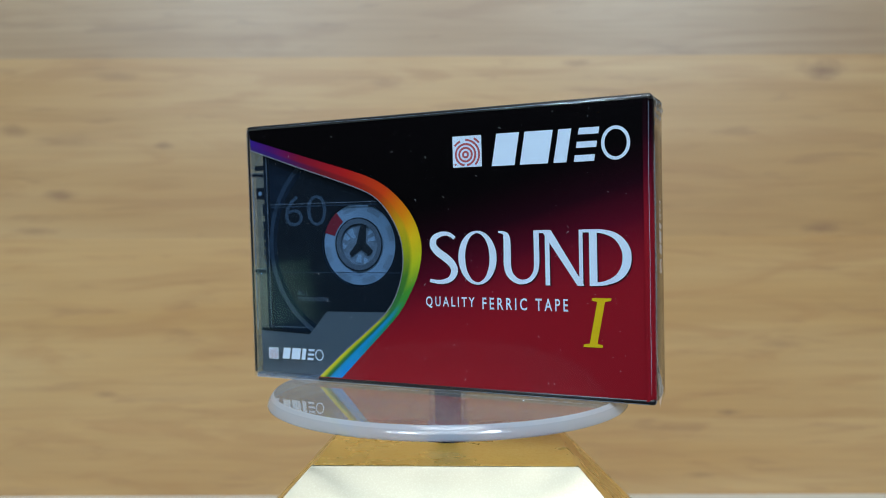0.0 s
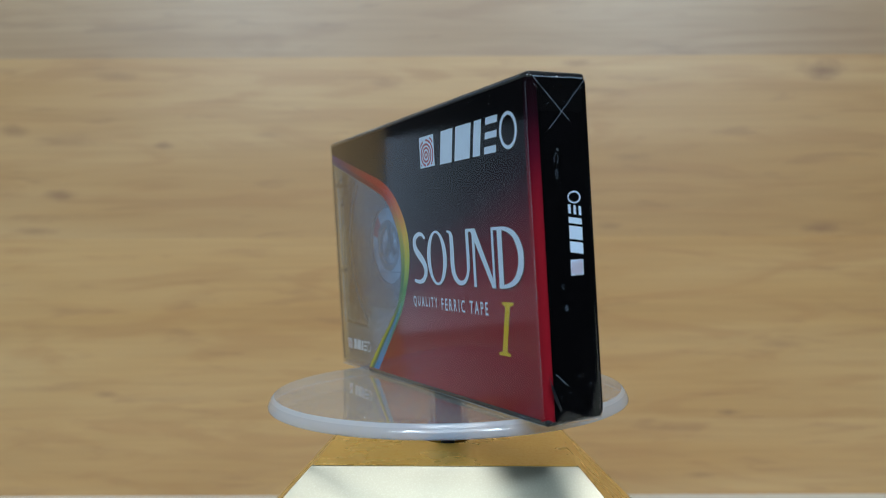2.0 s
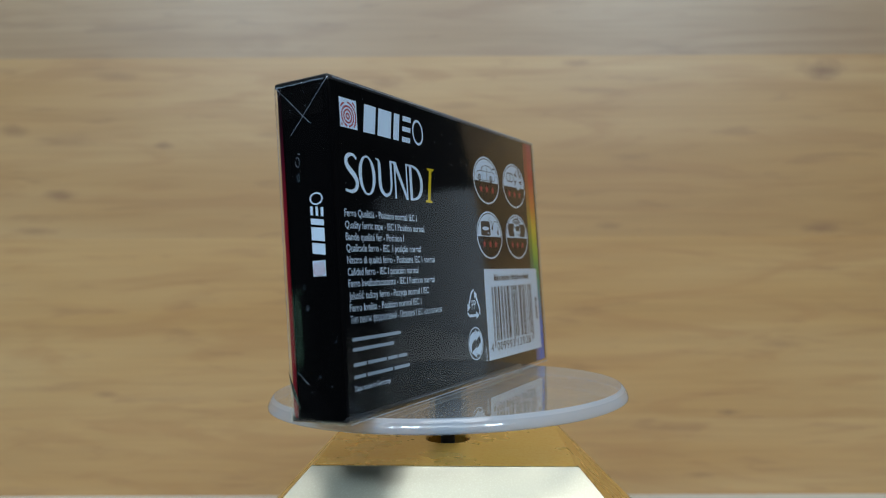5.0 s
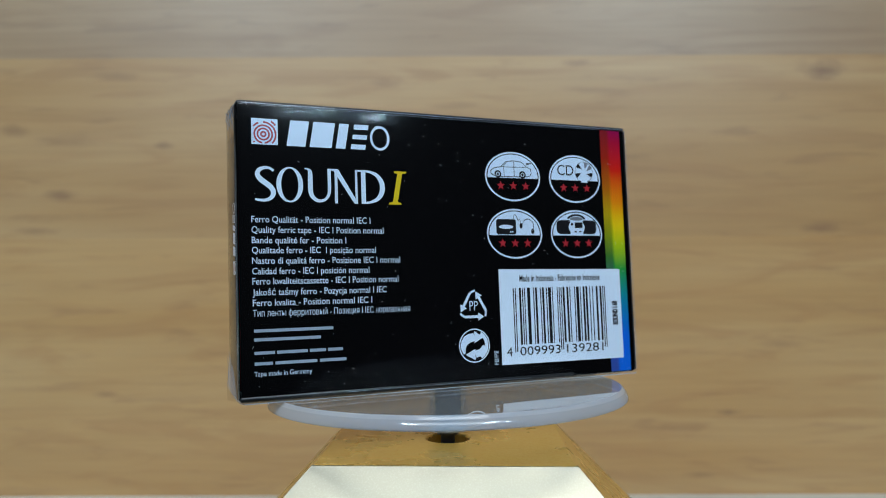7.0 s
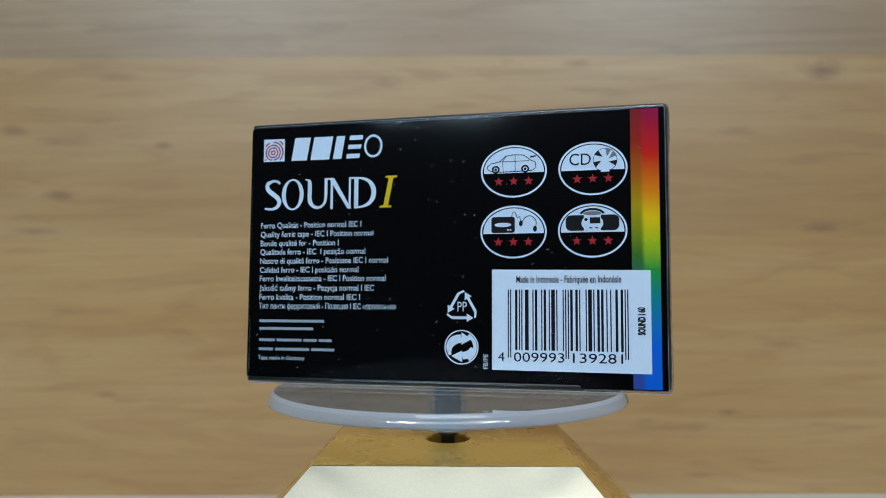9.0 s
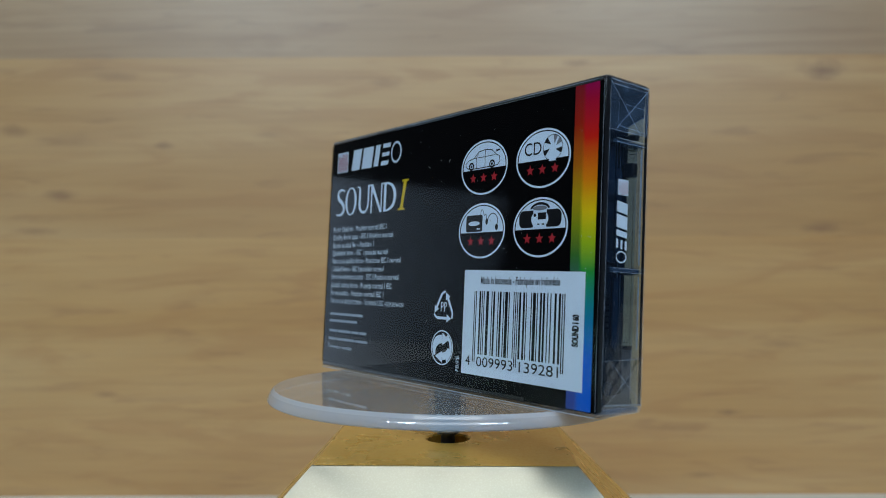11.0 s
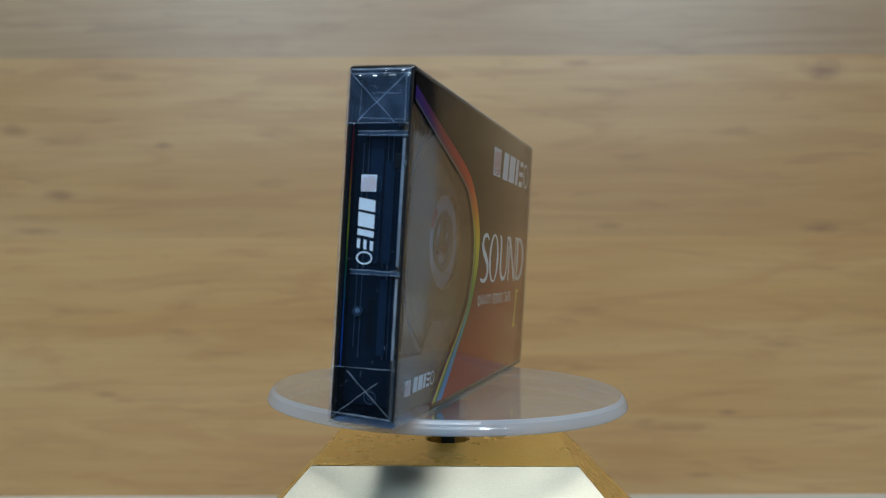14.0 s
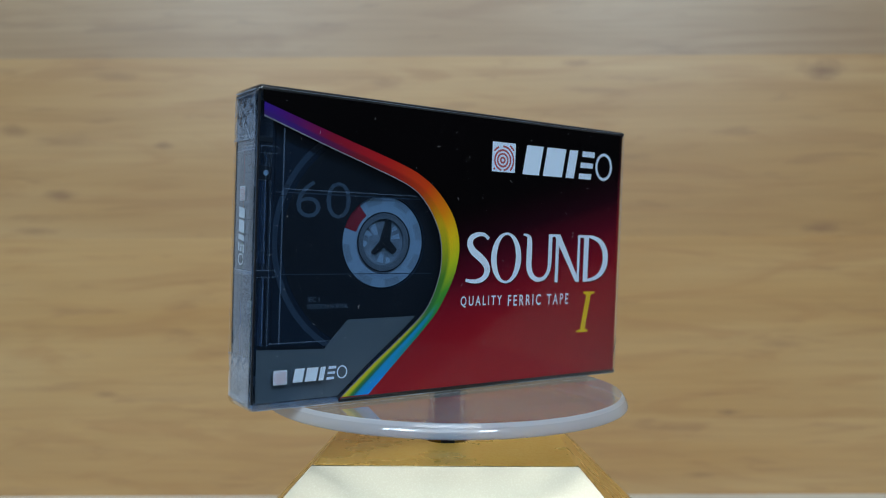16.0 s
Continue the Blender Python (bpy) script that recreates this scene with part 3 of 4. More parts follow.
def emblem(face, u0, v0, size, parent, depth=PRINT2):
    sq = ink("emblem", face, [rect(u0, v0, u0 + size, v0 + size)], depth, M_WHITE, parent, "white square emblem with red rings")
    cu, cv = u0 + size * 0.45, v0 + size * 0.40
    for k, r in enumerate((0.12, 0.25, 0.37, 0.5, 0.62)):
        w = (0.065 if size > 5 else 0.038) * size
        keep = [q for q in ring(cu, cv, r * size, r * size, w, 48) if all(u0 + 0.03 * size < a < u0 + 0.97 * size and v0 + 0.03 * size < b < v0 + 0.97 * size - (0.1 * size if a < cu else 0) for a, b in q)]
        if keep:
            ink("emblem_ring", face, keep, depth - 0.03, M_EMBLEM, sq)


def star(cu, cv, r):
    p = [(cu + (r if k % 2 == 0 else r * 0.42) * math.sin(k * math.pi / 5), cv + (r if k % 2 == 0 else r * 0.42) * math.cos(k * math.pi / 5)) for k in range(10)]
    c = (cu, cv)
    return [[c, p[k], p[(k + 1) % 10]] for k in range(10)]


def bars_of_code(digits):
    """The bar pattern of a 13-digit goods code, as (start, width) in modules."""
    lcode = ("0001101", "0011001", "0010011", "0111101", "0100011", "0110001", "0101111", "0111011", "0110111", "0001011")
    parity = ("LLLLLL", "LLGLGG", "LLGGLG", "LLGGGL", "LGLLGG", "LGGLLG", "LGGGLL", "LGLGLG", "LGLGGL", "LGGLGL")[int(digits[0])]
    flip = str.maketrans("01", "10")
    bits = "101"
    for d, k in zip(digits[1:7], parity):
        code = lcode[int(d)]
        bits += code if k == "L" else code.translate(flip)[::-1]
    bits += "01010" + "".join(lcode[int(d)].translate(flip) for d in digits[7:]) + "101"
    out, i = [], 0
    while i < len(bits):
        if bits[i] == "1":
            j = i
            while j < len(bits) and bits[j] == "1":
                j += 1
            guard = i < 3 or 44 < i < 50 or i > 91
            out.append((i, j - i, guard))
            i = j
        else:
            i += 1
    return out, len(bits)


def crumple(name, face, u0, v0, u1, v1, nu, nv, low, high, material, parent, seed, label=""):
    """A puckered piece of film: its unevenness (mm) grows from low at the foot to high at the head, where it rolls over the edge."""
    rnd = random.Random(seed)
    bm = bmesh.new()
    at = FACES[face]
    rows = []
    for j in range(nv + 1):
        b = j / nv
        amp = low + (high - low) * b ** 1.6
        roll = 0.9 * max(0.0, (b - 0.86) / 0.14) ** 2 if v0 > 30 else 0.0
        row = []
        for i in range(nu + 1):
            edge = 0.25 if i in (0, nu) or j == 0 else 1.0
            u = u0 + (u1 - u0) * (i + (rnd.uniform(-0.3, 0.3) if 0 < i < nu else 0)) / nu
            v = v0 + (v1 - v0) * (j + (rnd.uniform(-0.3, 0.3) if 0 < j < nv else 0)) / nv
            swell = max(0.0, math.sin(1.9 * u + 1.3 * seed + 0.5 * math.sin(0.9 * v)) * math.sin(1.7 * v + seed)) * 1.5 * amp
            row.append(bm.verts.new(at(u * MM, v * MM, (-0.04 - (amp * rnd.uniform(0, 0.9) + swell) * edge + roll) * MM)))
        rows.append(row)
    for p, q in zip(rows, rows[1:]):
        for i in range(nu):
            bm.faces.new((p[i], p[i + 1], q[i + 1], q[i]))
    ob = part(name, bm, material, parent, label)
    for p in ob.data.polygons:
        p.use_smooth = True
    return ob


def case():
    thing = new("cassette_case")
    tagged(thing, "cellophane-sealed clear cassette case with red and black card", "cassette case")
    wrap = box(-W / 2, W / 2, -T / 2, T / 2, 0, H, 0.0013, 4)
    # the foot of the case lies flat on the plate while its faces lean a little
    for v in wrap.verts:
        if v.co.z < H / 2:
            v.co.z -= 0.00080 + 0.00030 * v.co.y / (T / 2)
    smooth(part("cellophane_wrap", wrap, M_WRAP, thing, "tight glossy cellophane film"), 50)
    # clear plastic shell: panes and end walls, a little inside the film
    i = 0.0009
    part("front_pane", box(-W / 2 + i, 0.0, -T / 2 + 0.0007, -T / 2 + 0.0019, 0.0002, H - i), M_PANE, thing, "clear front pane")
    part("end_pane", box(-W / 2 + 0.0005, -W / 2 + 0.0015, -T / 2 + 0.0020, T / 2 - 0.0008, 0.0002, H - i), M_PANE, thing, "clear hinge end of the case")
    for z in (0.0553, 0.0288):
        part("hinge_lug", box(-W / 2 + 0.0016, -W / 2 + 0.0042, -T / 2 + 0.0006, T / 2 - 0.0032, z - 0.0006, z + 0.0006, 0.0002, 1), M_PANE, thing)
    for z in (0.0018, H - 0.0018):
        part("edge_wall", box(-W / 2 + 0.0016, -0.020, -T / 2 + 0.002, T / 2 - 0.001, z - 0.0005, z + 0.0005), M_PANE, thing, "clear edge wall")
    # opaque dark strips stand in for clear edges that refract dark
    for name, x0, z0, z1, rad in (("bottom_edge", -0.0335, -0.0005, 0.0009, 0.0006), ("top_edge", -W / 2 + 0.0006, H - 0.0015, H - 0.00012, 0.0007)):
        smooth(part(name, box(x0, W / 2 - 0.00022, -T / 2 + 0.00022, T / 2 - 0.00022, z0, z1, rad, 3), M_NEAR_BLACK, thing, "dark smoked edge of the case"), 50)
    y = T / 2 - 0.0010
    part("corner_frame", box(-W / 2 + 0.00045, -W / 2 + 0.00115, y - 0.0003, y + 0.0003, 0.0003, H - 0.0012), M_NEAR_BLACK, thing, "dark corner edge of the case")
    part("corner_frame", box(-W / 2 + 0.00050, -W / 2 + 0.00092, -T / 2 + 0.00060, -T / 2 + 0.00098, 0.0010, H - 0.0012), M_NEAR_BLACK, thing, "dark corner edge of the case")
    part("bottom_lip", box(-W / 2 + 0.0010, -0.0336, -T / 2 + 0.0006, T / 2 - 0.0010, -0.0004, 0.0007, 0.0002, 1), M_RIB, thing, "clear lower lip of the case")
    ink("corner_line", "f", [rect(-54.1, 1.6, -53.95, 66.8), rect(-52.3, 14, -52.17, 53), rect(-51.0, 12.8, -50.9, 45.2)], 0.62, M_RIB, thing, "pale moulded lines at the clear corner")
    # hinge loops moulded into the corner, and the small square mark
    for v in (55.0, 28.8):
        loop = stroke([(-54.0, v + 0.75, 0.13), (-50.4, v + 0.75, 0.13), (-49.5, v + 0.5, 0.13), (-49.2, v, 0.13), (-49.5, v - 0.5, 0.13), (-50.4, v - 0.75, 0.13), (-54.0, v - 0.75, 0.13)])
        ink("hinge_loop", "f", loop, 0.6, M_RIB, thing, "pale moulded hinge loop")
    square = [(-48.6, 45.6), (-46.3, 45.6), (-46.3, 47.9), (-48.6, 47.9), (-48.6, 45.6)]
    ink("square_mark", "f", stroke([(u, v, 0.18) for u, v in square], False), 2.6, M_BLACK, thing)
    crumple("film_flap", "e", -6.2, 57.2, 6.2, 67.6, 22, 18, 0.08, 0.24, M_FILMFLAP, thing, 3, "doubled film flap with creases")
    crumple("film_flap", "e", -6.2, 0.8, 6.2, 10.6, 18, 14, 0.05, 0.10, M_PUCKER, thing, 4, "doubled film flap with creases")
    crumple("film_flap", "s", -5.2, 60.6, 5.6, 67.9, 22, 15, 0.04, 0.40, M_PUCKER, thing, 6, "puckered film flap on the spine")
    ink("pane_rib", "f", [rect(-48.4, 13.5, -48.1, 60.0), rect(-50.6, 13.7, -35.0, 13.95), rect(-48.0, 46.9, -14.5, 47.1)], 0.66, M_RIB, thing, "moulded lines of the clear pane")
    # front card, right of the rainbow curve
    card = list(RAIN_IN) + [(-33.6, 0.3), (52.6, 0.3), (52.6, 67.4), (-53.3, 67.4)]
    ink("front_card", "f", [card], CARD, M_FRONT, thing, "printed card, black running into deep red", 0.05)
    band("rainbow_band", "f", RAIN_IN, RAIN_OUT, PRINT, M_RAIN, thing, "curved rainbow band")
    hair = stroke([(u, v, 0.28) for u, v in along(RAIN_IN, 80)], False)
    ink("band_edge", "f", hair, PRINT2, M_GREYINK, thing)
    ink("grey_flap", "f", [[(-52.6, 0.9), (-33.3, 0.9), (-25.5, 7.9), (-16.8, 15.0), (-13.2, 18.3), (-31.2, 18.1), (-36.9, 11.8), (-52.6, 12.4)]], 1.95, M_FLAP, thing, "grey inner flap of the card", 0.3)
    ink("flap_edge", "f", [[(-52.6, 12.4), (-36.9, 11.8), (-36.4, 12.5), (-52.6, 13.3)]], 1.97, M_BLACK, thing)
    # card round the spine, with a red front strip
    bm = bmesh.new()
    a = 0.0019
    prof = [(0.0524, -T / 2 + 0.0002)]
    prof += [(W / 2 - 0.0002 - a + a * math.sin(radians(q)), -T / 2 + 0.0002 + a - a * math.cos(radians(q))) for q in range(0, 91, 15)]
    lo, hi = 0.0004, H - 0.0012
    cols = [(bm.verts.new((x, y, lo)), bm.verts.new((x, y, hi))) for x, y in prof]
    for p, q in zip(cols, cols[1:]):
        bm.faces.new((p[0], q[0], q[1], p[1]))
    smooth(part("card_fold", bm, M_FOLD, thing, "red folded edge of the card"), 60)
    ink("spine_card", "s", [soft_rect(-T / 2 / MM + 2.3, 0.0, T / 2 / MM - 0.25, 67.6, 0.4, 1.3)], 0.2, M_BLACKCARD, thing, "black printed spine", 0.2)
    band("card_edge_rainbow", "e", [(-6.1, 58.0), (-6.1, 10.0)], [(-5.75, 58.0), (-5.75, 10.0)], 2.2, M_RAIN_BACK, thing, "rainbow on the folded card edge", 30)
    part("corner_post", box(-W / 2 + 0.0016, -W / 2 + 0.0034, -T / 2 + 0.0024, -T / 2 + 0.0034, 0.012, 0.0555), M_PANE, thing, "clear corner post")
    for z in (0.0572, 0.0288):
        part("post_clip", box(-W / 2 + 0.0012, -W / 2 + 0.0045, -T / 2 + 0.0021, -T / 2 + 0.0033, z - 0.0007, z + 0.0007, 0.0003, 1), M_RUBBER, thing, "dark hinge clip")
    clip = part("hinge_block", box(-W / 2 + 0.0014, -W / 2 + 0.0040, -T / 2 + 0.0022, -T / 2 + 0.0040, 0.0487, 0.0518, 0.0003, 1), M_NEAR_BLACK, thing, "small square hinge block")
    ink("hinge_pin", "f", [oval(-51.6, 50.2, 0.6, 0.6, 14)], 2.1, M_REEL, clip)
    # back card and its print
    ink("back_card", "b", [soft_rect(-54.1, -0.1, 53.5, 67.4, 0.5, 0.5)], CARD, M_BLACKCARD, thing, "black printed back card", 0.25)
    # front print
    title = word_shapes()
    for shape in title:
        ink("letter_shadow", "f", placed(shape, 0.3, 25.8, 1.0, 0.995), PRINT, M_MAROON, thing)
        ink("letter", "f", placed(shape, 0.0, 26.05, 1.0, 0.995), PRINT2, M_WHITE, thing)
    ink("numeral", "f", numeral(38.4, 12.0, 45.0, 23.3, 2.2), PRINT2, M_YELLOW, thing, "yellow slanted numeral one")
    for word, u0, u1 in (("QUALITY", -1.1, 11.9), ("FERRIC", 13.9, 25.1), ("TAPE", 27.2, 35.0)):
        ink("lettering", "f", lettering(word, u0, 20.05, u1, 22.95, bold=0.012, gap=1.45), PRINT2, M_WHITE, thing)
    maker_mark("f", 17.1, 54.3, 32.4, 7.6, thing)
    emblem("f", 7.1, 54.4, 7.5, thing)
    maker_mark("f", -44.9, 5.1, 13.1, 3.0, thing, depth=0.5)
    emblem("f", -49.3, 4.9, 3.1, thing, depth=0.5)
    # spine print
    emblem("s", 0.8, 28.4, 3.1, thing, 0.13)
    maker_mark("s", 4.1, 32.5, 12.5, 3.2, thing, 1, 0.13)
    emblem("e", -2.8, 44.2, 3.2, thing)
    maker_mark("e", -3.0, 43.0, 12.7, 3.4, thing, -1)
    # back print
    emblem("b", -51.0, 58.2, 6.1, thing)
    maker_mark("b", -42.9, 58.2, 25.5, 6.1, thing)
    for shape in title:
        ink("letter", "b", placed(shape, -50.5, 44.9, 31.6 / 49.5, 8.3 / 13), PRINT2, M_WHITE, thing)
    ink("numeral", "b", numeral(-17.9, 44.9, -13.1, 53.2, 1.6), PRINT2, M_YELLOW, thing)
    lines = (("Ferro Qualität - Position normal IEC I", 40.1, -22.8), ("Quality ferric tape - IEC I Position normal", 37.7, -19.5), ("Bande qualité fer - Position I", 35.3, -29.0),
             ("Qualitade ferro - IEC  I posição normal", 33.0, -21.6), ("Nastro di qualitá ferro - Posizione IEC I normal", 30.6, -15.4), ("Calidad ferro - IEC I posición normal", 28.2, -23.4),
             ("Ferro kwaliteitscassette - IEC I Position normal", 25.9, -16.0), ("Jakość taśmy ferro - Pozycja normal I IEC", 23.4, -19.1), ("Ferro kvalita - Position normal IEC I", 21.0, -22.9),
             ("Тип ленты ферритовый - Позиция I IEC нормальная", 18.6, -13.2))
    for text, v, u1 in lines:
        ink("lettering", "b", lettering(text, -51.3, v, u1, v + 1.5, bold=-0.004 if v < 19 else 0.004, fit=False), PRINT2, M_WHITE, thing)
    # address lines as bars, one a word: height above the foot, ends of the words
    for v, ends in ((14.8, ((-51.1, -32.7),)), (12.8, ((-51.1, -35.7),)), (9.8, ((-51.1, -46.5), (-46.0, -38.9), (-38.4, -34.6), (-34.1, -30.5))), (7.4, ((-51.1, -47.0), (-46.4, -36.7), (-36.1, -29.7)))):
        for u0, u1 in ends:
            ink("text_bar", "b", [rect(u0, v + 0.25, u1, v + 0.95)], PRINT2, M_TEXTBAR, thing)
    ink("lettering", "b", lettering("Tape made in Germany", -51.2, 5.2, -38.0, 6.3, fit=False), PRINT2, M_WHITE, thing)
    badges(thing)
    band("rainbow_strip", "b", [(45.6, 67.3), (45.6, 0.1)], [(52.2, 67.3), (52.2, 0.1)], PRINT, M_RAIN_BACK, thing, "upright rainbow strip")
    label(thing)
    folds(thing)
    return thing


def badges(thing):
    """Four oval badges with a white upper half, a drawing and three red stars."""
    for cu, cv, kind in ((17.2, 53.1, "car"), (36.6, 53.1, "disc"), (17.1, 37.9, "player"), (36.4, 37.9, "radio")):
        ru, rv = 8.3, 6.6
        badge = ink("badge", "b", ring(cu, cv, ru, rv, 0.45, 56), PRINT2, M_WHITE, thing, "oval badge with three red stars")
        a = math.degrees(math.asin(-0.4 / (rv - 0.7)))
        ink("badge_field", "b", [oval(cu, cv, ru - 0.75, rv - 0.7, 44, a, 180 - a)], PRINT2, M_WHITE, badge)
        for k in (-1, 0, 1):
            ink("star", "b", star(cu + k * 3.75, cv - 2.5, 1.25), PRINT2, M_REDINK, badge)

        def draw(polys, mat=M_BLACK, depth=PRINT3):
            ink("drawing", "b", [[(cu + x, cv + y) for x, y in p] for p in polys], depth, mat, badge)
        if kind == "car":
            body = [(-6.5, 0.6), (-6.6, 1.4), (-5.6, 2.1), (-3.6, 2.5), (-2.0, 3.9), (0.2, 4.2), (2.6, 4.0), (4.4, 2.6), (5.4, 2.2), (5.6, 1.0), (5.0, 0.2), (3.6, 0.0), (-3.4, -0.1), (-5.6, 0.1), (-6.5, 0.6)]
            draw(stroke([(x, y, 0.2) for x, y in body], False))
            draw(stroke([(x, y, 0.14) for x, y in ((-3.6, 2.5), (0.4, 2.5), (4.0, 2.6))], False) + stroke([(0.4, 4.2, 0.16), (0.4, 0.0, 0.16)], False) + stroke([(-1.9, 3.7, 0.14), (-2.8, 2.5, 0.14), (-2.6, 0.0, 0.14)], False) + stroke([(4.2, 3.5, 0.5), (5.6, 3.7, 0.3)], False))
            for x in (-4.5, 2.9):
                draw(ring(x, 0.55, 1.0, 1.0, 0.42, 20) + [oval(x, 0.55, 0.35, 0.35, 12)])
        elif kind == "disc":
            draw(lettering("CD", -5.6, 0.9, -0.4, 3.8))
            draw(ring(3.0, 2.0, 2.9, 2.9, 0.12, 36))
            for q in (60, 125, 190, 330, 20):
                draw([[(3.0 + 0.9 * math.cos(radians(q)), 2.0 + 0.9 * math.sin(radians(q)))] + [(3.0 + 2.8 * math.cos(radians(q + w)), 2.0 + 2.8 * math.sin(radians(q + w))) for w in (0, 10, 20, 28)]], M_BLACK if q % 20 else M_GREYINK)
            draw([oval(3.0, 2.0, 0.85, 0.85, 20)], M_WHITE, PRINT3 - 0.02)
            draw([[(2.6, 1.2), (1.9, -0.9), (4.1, -0.9), (3.4, 1.2)]], M_WHITE, PRINT3 - 0.02)
        elif kind == "player":
            draw([soft_rect(-5.5, -0.2, 0.4, 3.8, 0.6, 0.6)])
            draw([oval(-2.6, 1.8, 2.1, 0.55, 24)], M_WHITE, PRINT3 - 0.02)
            draw([rect(-1.5, 0.3, -1.1, 0.7), rect(-0.9, 0.3, -0.5, 0.7)], M_WHITE, PRINT3 - 0.02)
            draw(stroke([(-0.4, 3.8, 0.16), (0.0, 5.0, 0.16), (0.6, 4.6, 0.16), (1.0, 3.6, 0.16), (1.6, 3.8, 0.16), (1.8, 2.6, 0.16)]) + stroke([(2.2, 2.4, 0.18), (3.0, 3.6, 0.2), (4.4, 3.9, 0.2), (5.6, 2.8, 0.2), (5.6, 1.2, 0.18)]))
            draw([oval(1.9, 2.1, 0.45, 0.75, 16), oval(5.4, 0.7, 0.5, 0.75, 16)])
        else:
            draw([soft_rect(-6.4, 0.0, -2.0, 3.8, 1.3, 0.2), soft_rect(2.0, 0.0, 6.4, 3.8, 0.2, 1.3)])
            draw(ring(0, 3.9, 3.0, 1.6, 0.55, 24, 8, 172))
            draw([oval(0, 4.2, 2.2, 0.5, 20)], M_GREYINK, PRINT3 - 0.02)
            draw([oval(0, 1.8, 2.6, 2.0, 28)], M_WHITE, PRINT3 - 0.015)
            draw([rect(-0.6, 1.7, 1.9, 3.2), oval(-1.5, 2.7, 0.4, 0.4, 14), rect(-0.7, 0.5, 0.0, 0.8), rect(0.7, 0.5, 1.4, 0.8)], M_BLACK, PRINT3 - 0.03)


def label(thing):
    """The white sticker with its bar code, the two recycling signs."""
    st = ink("bar_code_sticker", "b", [[(11.8, 3.9), (49.9, 3.7), (49.9, 28.2), (11.75, 28.6)]], PRINT2, M_LABEL, thing, "white bar code sticker", 0.04)
    ink("lettering", "b", lettering("Made in Indonesia - Fabriquée en Indonésie", 17.8, 25.3, 43.1, 27.0, bold=0.016, fit=False), PRINT3, M_BLACK, st)
    pattern, total = bars_of_code("4009993139281")
    k = 29.0 / total
    for a, w, guard in pattern:
        ink("bar", "b", [rect(15.7 + a * k, 6.95 if guard else 8.8, 15.7 + (a + w) * k - 0.03, 23.6)], PRINT3, M_BLACK, st)
    for text, u0, u1 in (("4", 13.3, 14.9), ("009993", 17.2, 29.5), ("139281", 31.5, 43.3)):
        ink("lettering", "b", lettering(text, u0, 6.0, u1, 8.3), PRINT3, M_BLACK, st)
    ink("lettering", "b", lettering("SOUND I 60", 46.7, 12.8, 48.6, 19.4, 1, bold=0.05), PRINT3, M_BLACK, st)
    ink("lettering", "b", lettering("FB/PE", 9.6, 4.1, 10.8, 7.7, 1), PRINT2, M_WHITE, thing)
    tri, cor = [], [(4.15, 24.2), (-0.2, 16.6), (8.5, 16.6)]
    for q in range(3):
        (ax, ay), (bx, by) = cor[q], cor[(q + 1) % 3]
        dx, dy = bx - ax, by - ay
        tri += stroke([(ax + dx * 0.20, ay + dy * 0.20, 0.7), (ax + dx * 0.66, ay + dy * 0.66, 0.7)], False)
        tri.append([(ax + dx * 0.64 - dy * 0.12, ay + dy * 0.64 + dx * 0.12), (ax + dx * 0.84, ay + dy * 0.84), (ax + dx * 0.64 + dy * 0.12, ay + dy * 0.64 - dx * 0.12)])
        px, py = cor[q - 1]
        tri += stroke([(ax + dx * 0.20, ay + dy * 0.20, 0.6), (ax + (px - ax) * 0.12, ay + (py - ay) * 0.12, 0.5)], False)
    ink("recycling_sign", "b", tri, PRINT2, M_WHITE, thing, "white three-arrow recycling sign")
    ink("lettering", "b", lettering("PP", 3.0, 18.2, 5.4, 20.6), PRINT2, M_WHITE, thing)
    cu, cv = 4.05, 9.3
    ink("arrow_sign", "b", ring(cu, cv, 4.35, 4.3, 0.3, 44), PRINT2, M_WHITE, thing, "round sign of two arrows")
    for flip in (1, -1):
        sweep = stroke([(cu + flip * x, cv + flip * y, w) for x, y, w in ((-2.9, -2.0, 0.6), (-3.1, 0.0, 1.6), (-2.0, 1.6, 2.2), (0.0, 2.2, 2.0))])
        head = [[(cu + flip * x, cv + flip * y) for x, y in ((0.0, 3.7), (0.0, 0.6), (2.6, 2.0))]]
        ink("arrow_sign", "b", sweep + head if flip == 1 else ring(cu, cv, 3.9, 3.9, 0.9, 24, -60, 60) + [[(cu - 2.6, cv - 2.2), (cu + 0.2, cv - 0.8), (cu + 0.2, cv - 3.7)]] + stroke([(cu + 0.2, cv - 2.2, 1.8), (cu + 2.0, cv - 1.6, 1.8), (cu + 2.9, cv - 0.2, 1.2)]), PRINT2, M_WHITE, thing)


